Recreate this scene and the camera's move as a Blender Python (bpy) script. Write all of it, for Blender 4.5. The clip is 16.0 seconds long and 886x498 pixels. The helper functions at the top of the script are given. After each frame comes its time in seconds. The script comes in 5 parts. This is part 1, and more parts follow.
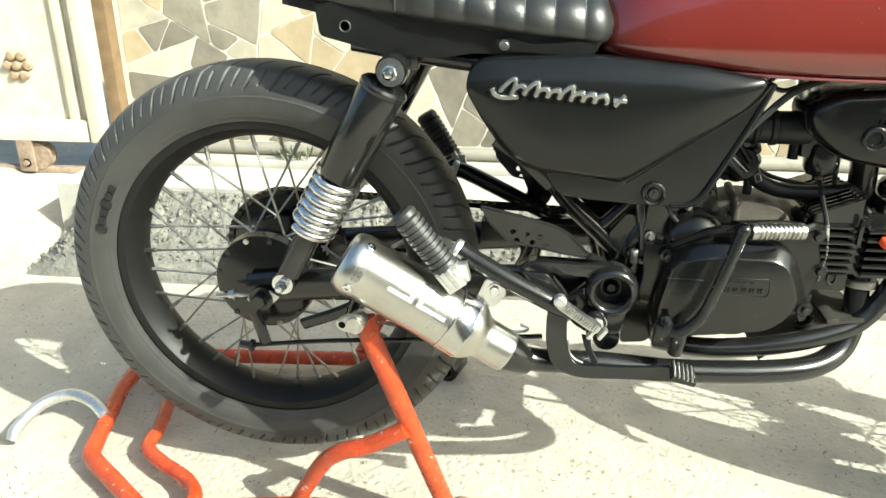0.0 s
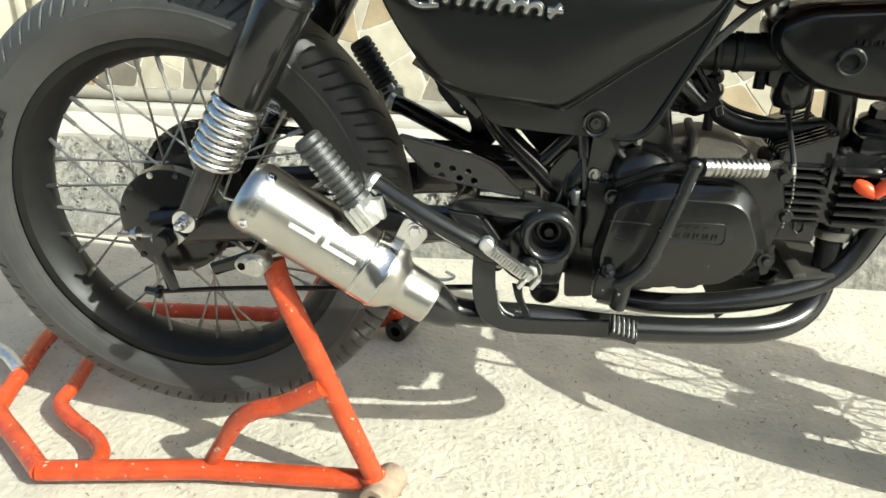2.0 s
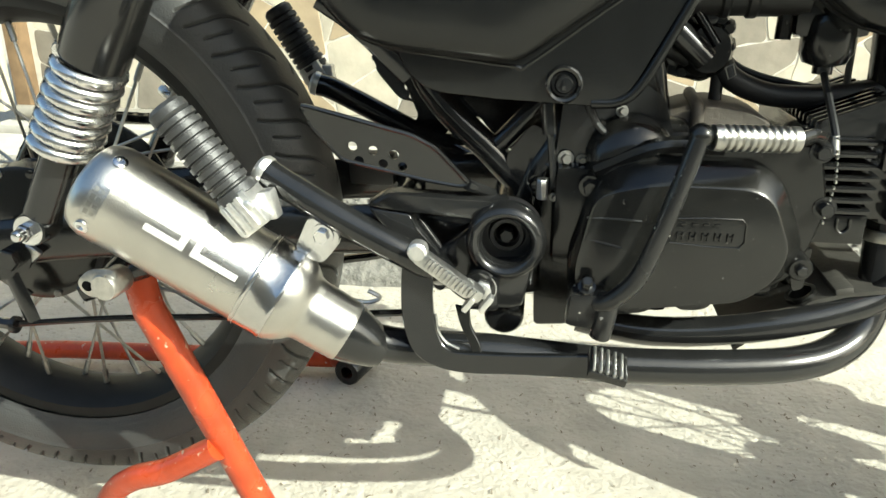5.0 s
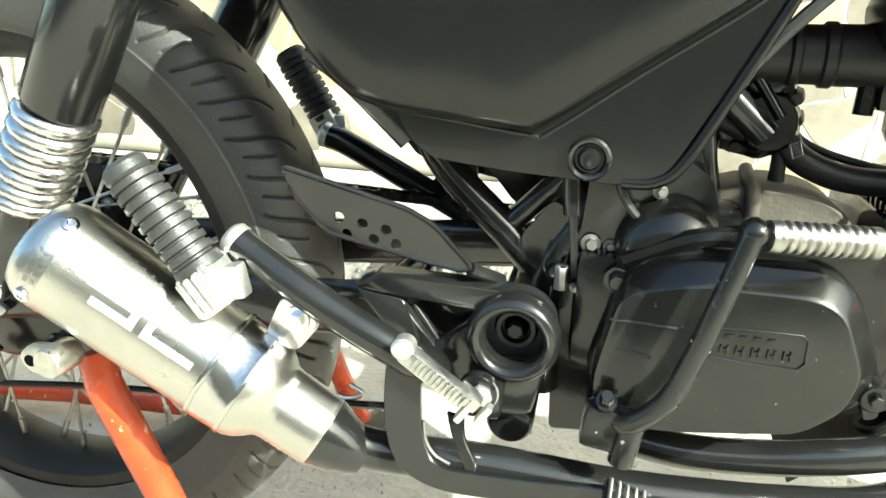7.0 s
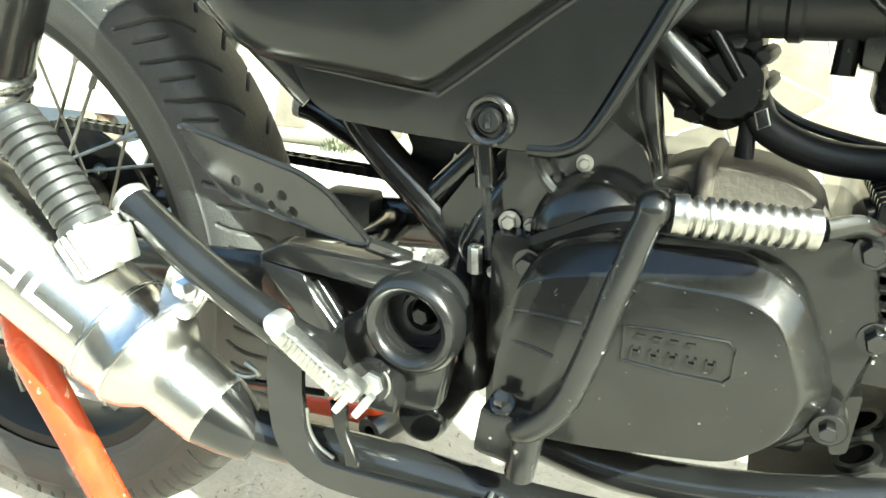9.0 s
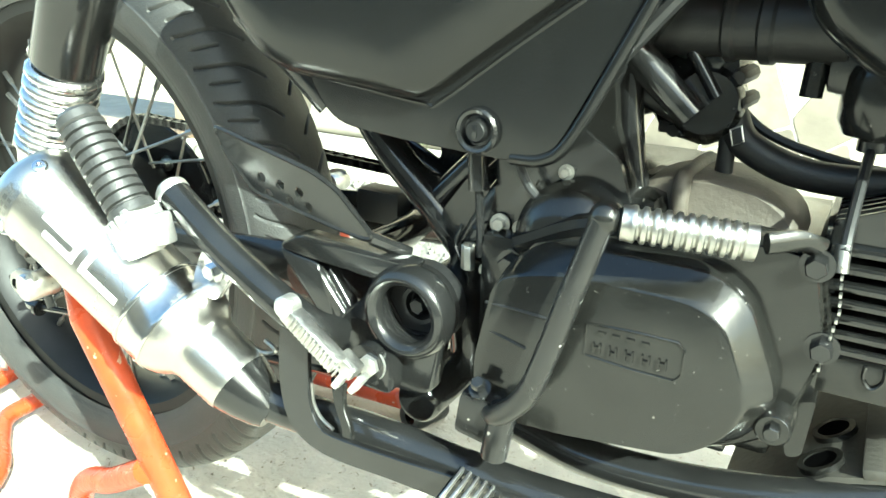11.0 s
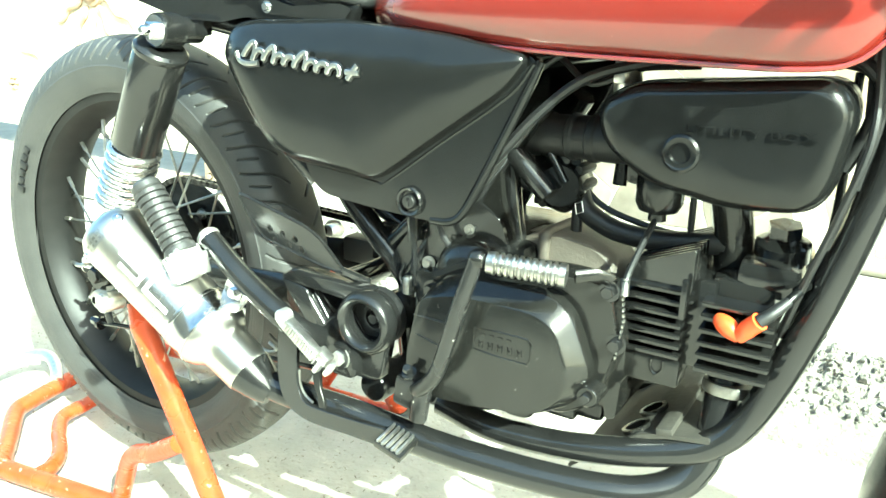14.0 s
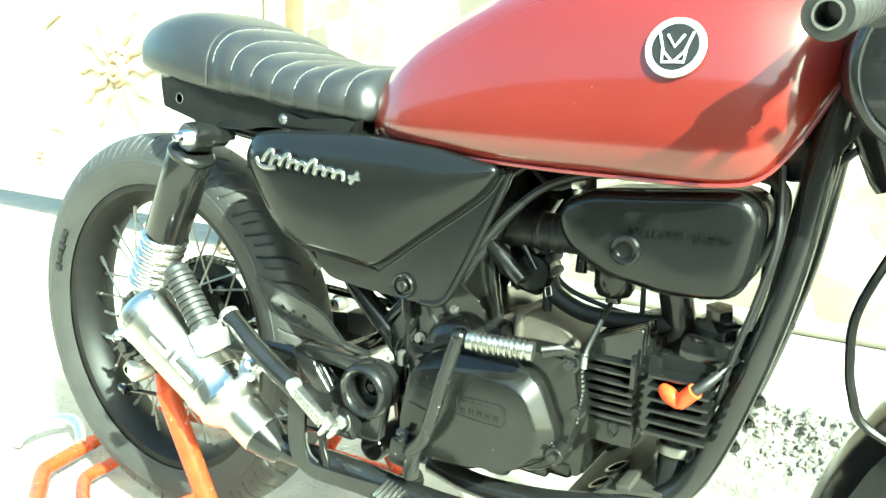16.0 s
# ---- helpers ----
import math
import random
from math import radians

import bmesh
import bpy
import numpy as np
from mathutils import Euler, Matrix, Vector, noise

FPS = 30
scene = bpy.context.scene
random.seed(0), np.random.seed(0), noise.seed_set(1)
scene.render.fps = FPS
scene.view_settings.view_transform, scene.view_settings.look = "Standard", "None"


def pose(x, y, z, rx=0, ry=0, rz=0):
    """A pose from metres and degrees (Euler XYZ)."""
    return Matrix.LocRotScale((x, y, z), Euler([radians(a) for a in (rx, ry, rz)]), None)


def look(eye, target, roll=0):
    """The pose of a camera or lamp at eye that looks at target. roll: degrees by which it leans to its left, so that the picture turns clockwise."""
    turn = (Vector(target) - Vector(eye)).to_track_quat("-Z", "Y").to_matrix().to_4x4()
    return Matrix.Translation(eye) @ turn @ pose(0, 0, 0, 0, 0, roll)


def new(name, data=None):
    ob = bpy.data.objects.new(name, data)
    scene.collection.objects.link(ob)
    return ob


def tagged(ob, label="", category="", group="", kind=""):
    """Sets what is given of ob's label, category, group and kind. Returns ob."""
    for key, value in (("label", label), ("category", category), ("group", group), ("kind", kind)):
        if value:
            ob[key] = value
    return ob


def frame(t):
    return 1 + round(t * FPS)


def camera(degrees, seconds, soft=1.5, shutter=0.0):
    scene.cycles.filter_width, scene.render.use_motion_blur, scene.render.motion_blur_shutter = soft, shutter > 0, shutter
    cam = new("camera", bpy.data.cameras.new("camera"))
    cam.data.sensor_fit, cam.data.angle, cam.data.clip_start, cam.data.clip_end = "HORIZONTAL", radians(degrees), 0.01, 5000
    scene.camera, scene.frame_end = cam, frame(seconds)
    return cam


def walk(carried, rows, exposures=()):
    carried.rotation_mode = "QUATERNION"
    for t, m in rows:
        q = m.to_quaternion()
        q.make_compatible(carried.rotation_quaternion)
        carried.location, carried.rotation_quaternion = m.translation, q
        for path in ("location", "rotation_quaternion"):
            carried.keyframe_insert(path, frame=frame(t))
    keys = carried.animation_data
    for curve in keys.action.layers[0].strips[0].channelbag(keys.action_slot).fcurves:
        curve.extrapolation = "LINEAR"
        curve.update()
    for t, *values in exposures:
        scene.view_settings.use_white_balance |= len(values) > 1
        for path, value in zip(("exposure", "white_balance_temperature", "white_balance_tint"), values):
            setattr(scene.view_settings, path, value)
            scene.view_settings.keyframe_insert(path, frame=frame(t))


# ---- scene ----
cam = camera(60.0, 16.0)
# seconds, eye, target, roll
PATH = [
    (0, (0.375, -1.023, 0.84), (0.156, 0.809, 0.069), -0.1),
    (0.5, (0.401, -1.003, 0.821), (0.152, 0.802, -0.002), -0.0),
    (1, (0.434, -0.989, 0.807), (0.129, 0.799, -0.036), -0.1),
    (1.5, (0.452, -0.965, 0.794), (0.199, 0.836, -0.039), 0.4),
    (2, (0.464, -0.925, 0.758), (0.237, 0.879, -0.074), 1.0),
    (2.5, (0.471, -0.892, 0.739), (0.259, 0.927, -0.065), 0.8),
    (3, (0.48, -0.853, 0.719), (0.307, 0.984, -0.055), 1.1),
    (5.5, (0.51, -0.699, 0.64), (0.227, 1.148, -0.073), 0.1),
    (6, (0.508, -0.674, 0.645), (0.175, 1.18, -0.027), 0.7),
    (6.5, (0.509, -0.649, 0.646), (0.178, 1.204, -0.03), 1.0),
    (7, (0.534, -0.616, 0.649), (0.141, 1.232, -0.008), 1.9),
    (7.5, (0.56, -0.591, 0.639), (0.148, 1.259, 0.0), 2.1),
    (8, (0.593, -0.571, 0.619), (0.082, 1.24, -0.059), 1.5),
    (8.5, (0.63, -0.547, 0.611), (0.02, 1.243, -0.04), 1.0),
    (9, (0.664, -0.523, 0.618), (-0.058, 1.219, -0.047), 1.4),
    (11.5, (0.758, -0.548, 0.644), (-0.174, 1.089, -0.027), 1.7),
    (12, (0.788, -0.586, 0.658), (-0.127, 1.071, 0.013), 3.2),
    (12.5, (0.815, -0.62, 0.67), (-0.129, 1.031, 0.049), 3.0),
    (13, (0.85, -0.653, 0.678), (-0.101, 0.998, 0.07), 2.8),
    (13.5, (0.882, -0.677, 0.69), (-0.082, 0.975, 0.108), 2.6),
    (14, (0.912, -0.704, 0.706), (-0.074, 0.941, 0.14), 2.1),
    (14.5, (0.939, -0.725, 0.703), (-0.086, 0.905, 0.163), 2.3),
    (15, (0.958, -0.739, 0.712), (-0.085, 0.881, 0.175), 1.5),
    (15.5, (0.971, -0.751, 0.73), (-0.063, 0.896, 0.262), 1.4),
    (16, (0.987, -0.786, 0.757), (-0.045, 0.877, 0.346), 1.8),
]
# seconds, stops, kelvin, tint
LIGHT = [(0.0, 1.24, 6350, -6), (1.5, 1.0, 6250, -4), (3.0, 0.95, 6250, -3), (5.5, 1.22, 6300, -6), (7, 1.9, 6300, -10), (9.0, 2.32, 6200, -12),
         (11.5, 2.38, 5850, -18), (13, 2.56, 5800, -20), (14.5, 2.62, 5950, -25), (16.0, 2.46, 5950, -28)]
walk(cam, [(t, look(eye, target, roll)) for t, eye, target, roll in PATH], exposures=LIGHT)

# ---- world and sun ----
SUN_WAY = Vector((0.402, -0.227, 0.342)).normalized()  # towards the sun
world = bpy.data.worlds.new("sky")
scene.world = world
world.use_nodes = True
wn = world.node_tree.nodes
sky = wn.new("ShaderNodeTexSky")
sky.sky_type, sky.sun_disc = "NISHITA", False
sky.sun_elevation = math.asin(SUN_WAY.z)
sky.sun_rotation = math.atan2(SUN_WAY.x, SUN_WAY.y)
sky.air_density, sky.dust_density = 0.9, 3.6
world.node_tree.links.new(sky.outputs[0], wn["Background"].inputs[0])
wn["Background"].inputs[1].default_value = 0.135
sun_lamp = new("sun", bpy.data.lights.new("sun", "SUN"))
sun_lamp.data.energy, sun_lamp.data.angle, sun_lamp.data.color = 4.5, radians(0.53), (1.0, 0.96, 0.89)
sun_lamp.matrix_world = look((0, 0, 6), Vector((0, 0, 6)) - SUN_WAY)


# ---- materials ----
def material(name, colour, rough=0.5, metal=0.0, vary=0.0, grain=40.0, bump=0.0, bump_scale=200.0, coat=0.0, dark=None, spots=0.0,
             spot_scale=30.0, spot_colour=(0.3, 0.2, 0.1), per_object=0.0, spec=0.5, rough_vary=0.0, depth=0.002):
    """A surface with grain at two scales, optional stains, wear spots and fine relief."""
    m = bpy.data.materials.new(name)
    m.use_nodes = True
    nt = m.node_tree
    n, ln = nt.nodes, nt.links
    b = n["Principled BSDF"]
    b.inputs["Roughness"].default_value, b.inputs["Metallic"].default_value = rough, metal
    b.inputs["Specular IOR Level"].default_value = spec
    b.inputs["Coat Weight"].default_value, b.inputs["Coat Roughness"].default_value = coat, 0.06
    co = n.new("ShaderNodeTexCoord")
    col = n.new("ShaderNodeRGB")
    col.outputs[0].default_value = (*colour, 1)
    out = col.outputs[0]

    def noise_at(scale, detail=6.0):
        t = n.new("ShaderNodeTexNoise")
        t.inputs["Scale"].default_value, t.inputs["Detail"].default_value = scale, detail
        ln.new(co.outputs["Object"], t.inputs["Vector"])
        return t.outputs["Fac"]

    def mixed(a, fac, other, kind="MIX"):
        x = n.new("ShaderNodeMix")
        x.data_type, x.blend_type = "RGBA", kind
        ln.new(fac, x.inputs["Factor"])
        ln.new(a, x.inputs["A"])
        if isinstance(other, tuple):
            x.inputs["B"].default_value = (*other, 1)
        else:
            ln.new(other, x.inputs["B"])
        return x.outputs["Result"]

    def ramp(fac, lo, hi, top=1.0):
        r = n.new("ShaderNodeMapRange")
        r.inputs["From Min"].default_value, r.inputs["From Max"].default_value, r.inputs["To Max"].default_value = lo, hi, top
        ln.new(fac, r.inputs["Value"])
        return r.outputs["Result"]

    if vary:
        shade = tuple(c * (1 - vary) for c in colour) if dark is None else dark
        out = mixed(out, ramp(noise_at(grain), 0.35, 0.7), shade)
        out = mixed(out, ramp(noise_at(grain / 9, 4.0), 0.4, 0.75, 0.6), shade)
    if per_object:
        info = n.new("ShaderNodeObjectInfo")
        hsv = n.new("ShaderNodeHueSaturation")
        ln.new(out, hsv.inputs["Color"])
        r = n.new("ShaderNodeMapRange")
        r.inputs["To Min"].default_value, r.inputs["To Max"].default_value = 1 - per_object, 1 + per_object
        ln.new(info.outputs["Random"], r.inputs["Value"])
        ln.new(r.outputs["Result"], hsv.inputs["Value"])
        out = hsv.outputs["Color"]
    if spots:
        out = mixed(out, ramp(noise_at(spot_scale, 8.0), 1 - spots, 1.04 - spots), spot_colour)
    ln.new(out, b.inputs["Base Color"])
    if rough_vary:
        r = n.new("ShaderNodeMapRange")
        r.inputs["To Min"].default_value, r.inputs["To Max"].default_value = max(0.02, rough - rough_vary), rough + rough_vary
        ln.new(noise_at(grain / 2), r.inputs["Value"])
        ln.new(r.outputs["Result"], b.inputs["Roughness"])
    if bump:
        bp = n.new("ShaderNodeBump")
        bp.inputs["Strength"].default_value, bp.inputs["Distance"].default_value = min(1.0, bump), depth
        ln.new(noise_at(bump_scale, 8.0), bp.inputs["Height"])
        ln.new(bp.outputs["Normal"], b.inputs["Normal"])
    return m


M_FRAME = material("black_gloss_paint", (0.0130, 0.0130, 0.0128), 0.18, vary=0.4, grain=30, bump=0.06, bump_scale=90, coat=0.15, rough_vary=0.1)
M_CHIPPED = material("chipped_black_paint", (0.014, 0.014, 0.0138), 0.26, vary=0.4, grain=40, bump=0.06, bump_scale=90, rough_vary=0.1, spots=0.335, spot_scale=120, spot_colour=(0.42, 0.40, 0.36))
M_SATIN = material("satin_black_plastic", (0.0080, 0.0082, 0.0080), 0.20, vary=0.3, grain=60, bump=0.03, bump_scale=600, rough_vary=0.03, spec=0.38)
M_CASE = material("black_engine_enamel", (0.0115, 0.0113, 0.0102), 0.19, vary=0.4, grain=50, bump=0.05, bump_scale=220, rough_vary=0.05, coat=0.06, spec=0.45,
                  spots=0.30, spot_scale=330, spot_colour=(0.10, 0.095, 0.085))
M_FIN = material("gloss_black_fin_enamel", (0.0095, 0.0095, 0.009), 0.15, vary=0.4, grain=50, bump=0.12, bump_scale=160, rough_vary=0.08, coat=0.3)
M_RUBBER = material("tyre_rubber", (0.034, 0.034, 0.0335), 0.5, vary=0.45, grain=25, bump=0.3, bump_scale=500, dark=(0.050, 0.049, 0.046), rough_vary=0.1)
M_RIM = material("satin_black_rim", (0.0085, 0.0084, 0.008), 0.5, vary=0.4, grain=45, bump=0.06, bump_scale=300, rough_vary=0.1, spec=0.3)
M_GRIP = material("grip_rubber", (0.034, 0.034, 0.0335), 0.45, vary=0.3, grain=80, bump=0.2, bump_scale=500)
M_HOSE = material("black_hose_rubber", (0.012, 0.012, 0.012), 0.5, vary=0.35, grain=70, bump=0.12, bump_scale=400)
M_CHROME = material("chrome", (0.78, 0.78, 0.78), 0.14, 1.0, vary=0.25, grain=70, bump=0.1, bump_scale=150, rough_vary=0.1)
M_ZINC = material("zinc_plate", (0.62, 0.61, 0.58), 0.32, 1.0, vary=0.35, grain=120, bump=0.25, bump_scale=200, rough_vary=0.12)
M_STEEL = material("brushed_stainless", (0.55, 0.535, 0.50), 0.29, 1.0, vary=0.16, grain=22, bump=0.10, bump_scale=600, rough_vary=0.06)
M_SLEEVE = material("worn_sleeve_chrome", (0.50, 0.49, 0.46), 0.36, 1.0, vary=0.45, grain=110, bump=0.2, bump_scale=260, rough_vary=0.1)
M_ALU = material("bare_cast_aluminium", (0.80, 0.79, 0.76), 0.46, 1.0, vary=0.22, grain=160, bump=0.3, bump_scale=220, rough_vary=0.1)
M_BAND = material("polished_clamp_steel", (0.60, 0.59, 0.57), 0.19, 1.0, vary=0.2, grain=60, bump=0.08, bump_scale=300, rough_vary=0.06)
M_SPRING = material("dull_chrome", (0.78, 0.77, 0.75), 0.26, 1.0, vary=0.25, grain=90, rough_vary=0.1)
M_SPOKE = material("dull_spoke_steel", (0.42, 0.41, 0.38), 0.42, 1.0, vary=0.4, grain=90)
M_RED = material("red_tank_paint", (0.150, 0.0135, 0.0088), 0.24, vary=0.12, grain=7, coat=1.0, bump=0.02, bump_scale=60, spots=0.26, spot_scale=220,
                 spot_colour=(0.34, 0.09, 0.06))
M_ORANGE = material("orange_stand_paint", (0.50, 0.062, 0.016), 0.29, vary=0.4, grain=35, bump=0.5, bump_scale=90, spots=0.345, spot_scale=95,
                    spot_colour=(0.44, 0.30, 0.22), rough_vary=0.14)
M_PLUG = material("orange_plug_rubber", (0.85, 0.09, 0.02), 0.4, vary=0.15, grain=60)
M_VINYL = material("black_vinyl", (0.026, 0.026, 0.0262), 0.33, vary=0.25, grain=60, bump=0.2, bump_scale=700)
M_THREAD = material("pale_thread", (0.20, 0.20, 0.19), 0.8, vary=0.2, grain=300)
M_REST = material("scuffed_aluminium", (0.66, 0.65, 0.62), 0.38, 1.0, vary=0.4, grain=140, bump=0.4, bump_scale=240, rough_vary=0.1)
M_GREY = material("grey_cast_alloy", (0.075, 0.064, 0.050), 0.6, vary=0.3, grain=40, bump=0.3, bump_scale=300)
M_DUSTY = material("dusty_under_plate", (0.040, 0.037, 0.030), 0.7, vary=0.45, grain=35, bump=0.3, bump_scale=200)
M_WHITEM = material("white_badge_enamel", (0.75, 0.75, 0.72), 0.4, vary=0.1, grain=80)
M_MARK = material("etched_mark", (0.46, 0.45, 0.43), 0.62, 0.0, vary=0.12, grain=150)
# near-black, no sheen: the shade inside holes put into the colour of discs
M_HOLE = material("hole_shade_black", (0.006, 0.006, 0.006), 0.9, vary=0.2, grain=50, spec=0.0)
M_GROUND = material("sunlit_concrete", (0.475, 0.436, 0.360), 0.9, vary=0.22, grain=14, bump=1.0, bump_scale=85, spots=0.372, spot_scale=115,
                    spot_colour=(0.32, 0.29, 0.24), depth=0.0045)
M_CHIP = material("dry_brown_chip", (0.27, 0.225, 0.165), 0.85, vary=0.4, grain=90)
M_MORTAR = material("rough_broken_mortar", (0.25, 0.237, 0.205), 0.95, vary=0.5, grain=45, bump=1.0, bump_scale=120, depth=0.005)
M_LEDGE = material("smooth_cement_ledge", (0.46, 0.435, 0.38), 0.9, vary=0.2, grain=12, bump=0.5, bump_scale=80)
M_PIPE = material("grey_plastic_pipe", (0.27, 0.25, 0.205), 0.6, vary=0.25, grain=20)
M_JOINT = material("pale_pointing_mortar", (0.74, 0.70, 0.60), 0.95, vary=0.25, grain=40, bump=0.6, bump_scale=150)
M_STONES = [
    material("grey_brown_stone", (0.25, 0.22, 0.172), 0.85, vary=0.35, grain=16, bump=0.6, bump_scale=60, per_object=0.25),
    material("cream_stone", (0.50, 0.45, 0.35), 0.85, vary=0.28, grain=14, bump=0.6, bump_scale=60, per_object=0.15),
    material("ochre_stone", (0.42, 0.33, 0.21), 0.85, vary=0.3, grain=14, bump=0.6, bump_scale=60, per_object=0.2),
]
M_GATE = material("worn_cream_paint", (0.59, 0.545, 0.435), 0.6, vary=0.24, grain=14, bump=0.3, bump_scale=60, spots=0.36, spot_scale=26,
                  spot_colour=(0.50, 0.40, 0.26))
M_POST = material("brown_painted_post", (0.20, 0.13, 0.07), 0.6, vary=0.35, grain=25, bump=0.3, bump_scale=80)
M_RUST = material("rusty_cast_iron", (0.34, 0.25, 0.18), 0.8, vary=0.4, grain=60, bump=0.5, bump_scale=120)
M_SMOKED = material("smoked_headlight_glass", (0.012, 0.012, 0.013), 0.05, vary=0.3, grain=40, coat=0.0, spec=0.35)
M_UNSEEN_WALL = material("unseen_wall_grey", (0.36, 0.33, 0.28), 0.9, vary=0.3, grain=6, bump=0.4, bump_scale=60)
M_ORNAMENT = material("flaking_ornament_paint", (0.33, 0.26, 0.18), 0.7, vary=0.5, grain=45, bump=0.5, bump_scale=120, dark=(0.30, 0.19, 0.11))
M_LEAF = material("weed_leaf", (0.10, 0.11, 0.055), 0.6, vary=0.4, grain=60)


# ---- mesh tools ----
def link(name, bm, mat, parent=None, label="", sharp=38.0):
    """One mesh object from a bmesh, faces smooth, edges sharper than the angle kept crisp."""
    bmesh.ops.recalc_face_normals(bm, faces=bm.faces)
    for f in bm.faces:
        f.smooth = True
    for e in bm.edges:
        e.smooth = len(e.link_faces) == 2 and e.calc_face_angle(0.0) < radians(sharp)
    me = bpy.data.meshes.new(name)
    bm.to_mesh(me)
    bm.free()
    me.materials.append(mat)
    ob = new(name, me)
    if parent is not None:
        ob.parent = parent
        top = parent
        while top.parent is not None:
            top = top.parent
        if parent is top:
            ob.matrix_parent_inverse = Matrix.Translation(-Vector(top.location))
    if label:
        tagged(ob, label)
    return ob


part = link


def thing(name, place, label, category, group="", kind=""):
    ob = new(name)
    ob.location = place
    ob.empty_display_size = 0.05
    return tagged(ob, label, category, group, kind)


def join(*bms):
    a = bms[0]
    for b in bms[1:]:
        me = bpy.data.meshes.new("tmp")
        b.to_mesh(me)
        a.from_mesh(me)
        bpy.data.meshes.remove(me)
        b.free()
    return a


def loft(rings, caps=True, closed=False):
    bm = bmesh.new()
    vs = [[bm.verts.new(p) for p in r] for r in rings]
    k = len(vs[0])
    pairs = list(zip(vs, vs[1:])) + ([(vs[-1], vs[0])] if closed else [])
    for a, b in pairs:
        for i in range(k):
            j = (i + 1) % k
            bm.faces.new((a[i], a[j], b[j], b[i]))
    if caps and not closed:
        bm.faces.new(vs[0][::-1])
        bm.faces.new(vs[-1])
    return bm


def spline(pts, n=8, closed=False):
    """Catmull-Rom through the points."""
    p = [Vector(q) for q in pts]
    out = []
    last = len(p) if closed else len(p) - 1
    for i in range(last):
        a = p[i - 1] if closed or i else p[0] * 2 - p[1]
        b, c = p[i], p[(i + 1) % len(p)]
        d = p[(i + 2) % len(p)] if closed or i + 2 < len(p) else c * 2 - b
        for j in range(n):
            t = j / n
            out.append(0.5 * (2 * b + (c - a) * t + (2 * a - 5 * b + 4 * c - d) * t * t + (3 * b - a - 3 * c + d) * t ** 3))
    if not closed:
        out.append(p[-1])
    return out


def tube(pts, r, seg=12, smooth=6, closed=False, flat=None, side=(0, 1, 0)):
    """A round rod along points; flat=(a, b) gives an oval section, a along side."""
    p = spline(pts, smooth, closed) if smooth > 1 and len(pts) > 2 or closed else [Vector(q) for q in pts]
    rad = r if callable(r) else (lambda s: r)
    rings = []
    up = Vector(side)
    for i, q in enumerate(p):
        nxt = p[(i + 1) % len(p)] if closed else p[min(i + 1, len(p) - 1)]
        prv = p[i - 1] if closed or i else p[0]
        t = (nxt - prv).normalized()
        u = up - t * up.dot(t)
        if u.length < 1e-4:
            u = t.orthogonal()
        u.normalize()
        if flat is None:
            up = u
        v = t.cross(u)
        s = i / max(1, len(p) - 1)
        a, b = flat if flat else (rad(s), rad(s))
        rings.append([q + u * a * math.cos(2 * math.pi * k / seg) + v * b * math.sin(2 * math.pi * k / seg) for k in range(seg)])
    return loft(rings, closed=closed)


def lathe(profile, origin, axis, seg=32, ring=False):
    """Turn (radius, distance) pairs round an axis; ring=True closes the section."""
    o, ax = Vector(origin), Vector(axis).normalized()
    u = ax.orthogonal().normalized()
    v = ax.cross(u)
    rings = []
    for k in range(seg):
        c, s = math.cos(2 * math.pi * k / seg), math.sin(2 * math.pi * k / seg)
        rings.append([o + ax * d + (u * c + v * s) * max(r, 1e-5) for r, d in profile])
    bm = bmesh.new()
    vs = [[bm.verts.new(p) for p in r] for r in rings]
    m = len(profile)
    for k in range(seg):
        a, b = vs[k], vs[(k + 1) % seg]
        for i in range(m if ring else m - 1):
            j = (i + 1) % m
            bm.faces.new((a[i], b[i], b[j], a[j]))
    if not ring:
        if profile[0][0] > 1e-4:
            bm.faces.new([vs[k][0] for k in range(seg)])
        if profile[-1][0] > 1e-4:
            bm.faces.new([vs[k][-1] for k in range(seg)][::-1])
        bmesh.ops.remove_doubles(bm, verts=bm.verts, dist=2e-5)
    return bm


def block(centre, size, bevel=0.003, turn=None, segments=2):
    bm = bmesh.new()
    bmesh.ops.create_cube(bm, size=1.0)
    bmesh.ops.scale(bm, vec=size, verts=bm.verts)
    if bevel:
        bmesh.ops.bevel(bm, geom=bm.edges[:], offset=bevel, segments=segments, profile=0.6, affect="EDGES")
    m = Matrix.Translation(centre)
    if turn is not None:
        m = m @ Euler([radians(a) for a in turn]).to_matrix().to_4x4()
    bmesh.ops.transform(bm, matrix=m, verts=bm.verts)
    return bm


def rounded(outline, radius=0.01, n=4):
    """Corner rounding of a 2D outline."""
    out = []
    k = len(outline)
    for i in range(k):
        a, b, c = (Vector(outline[j % k]) for j in (i - 1, i, i + 1))
        ra = min(radius, (a - b).length * 0.45)
        rc = min(radius, (c - b).length * 0.45)
        p, q = b + (a - b).normalized() * ra, b + (c - b).normalized() * rc
        for j in range(n + 1):
            t = j / n
            out.append(tuple((1 - t) ** 2 * p + 2 * t * (1 - t) * b + t * t * q))
    return out


def inset(outline, d):
    """Shrink an outline towards its middle by about d."""
    c = sum((Vector(p) for p in outline), Vector((0, 0))) / len(outline)
    far = max((Vector(p) - c).length for p in outline)
    return [tuple(c + (Vector(p) - c) * (1 - d / max((Vector(p) - c).length, far * 0.35))) for p in outline]


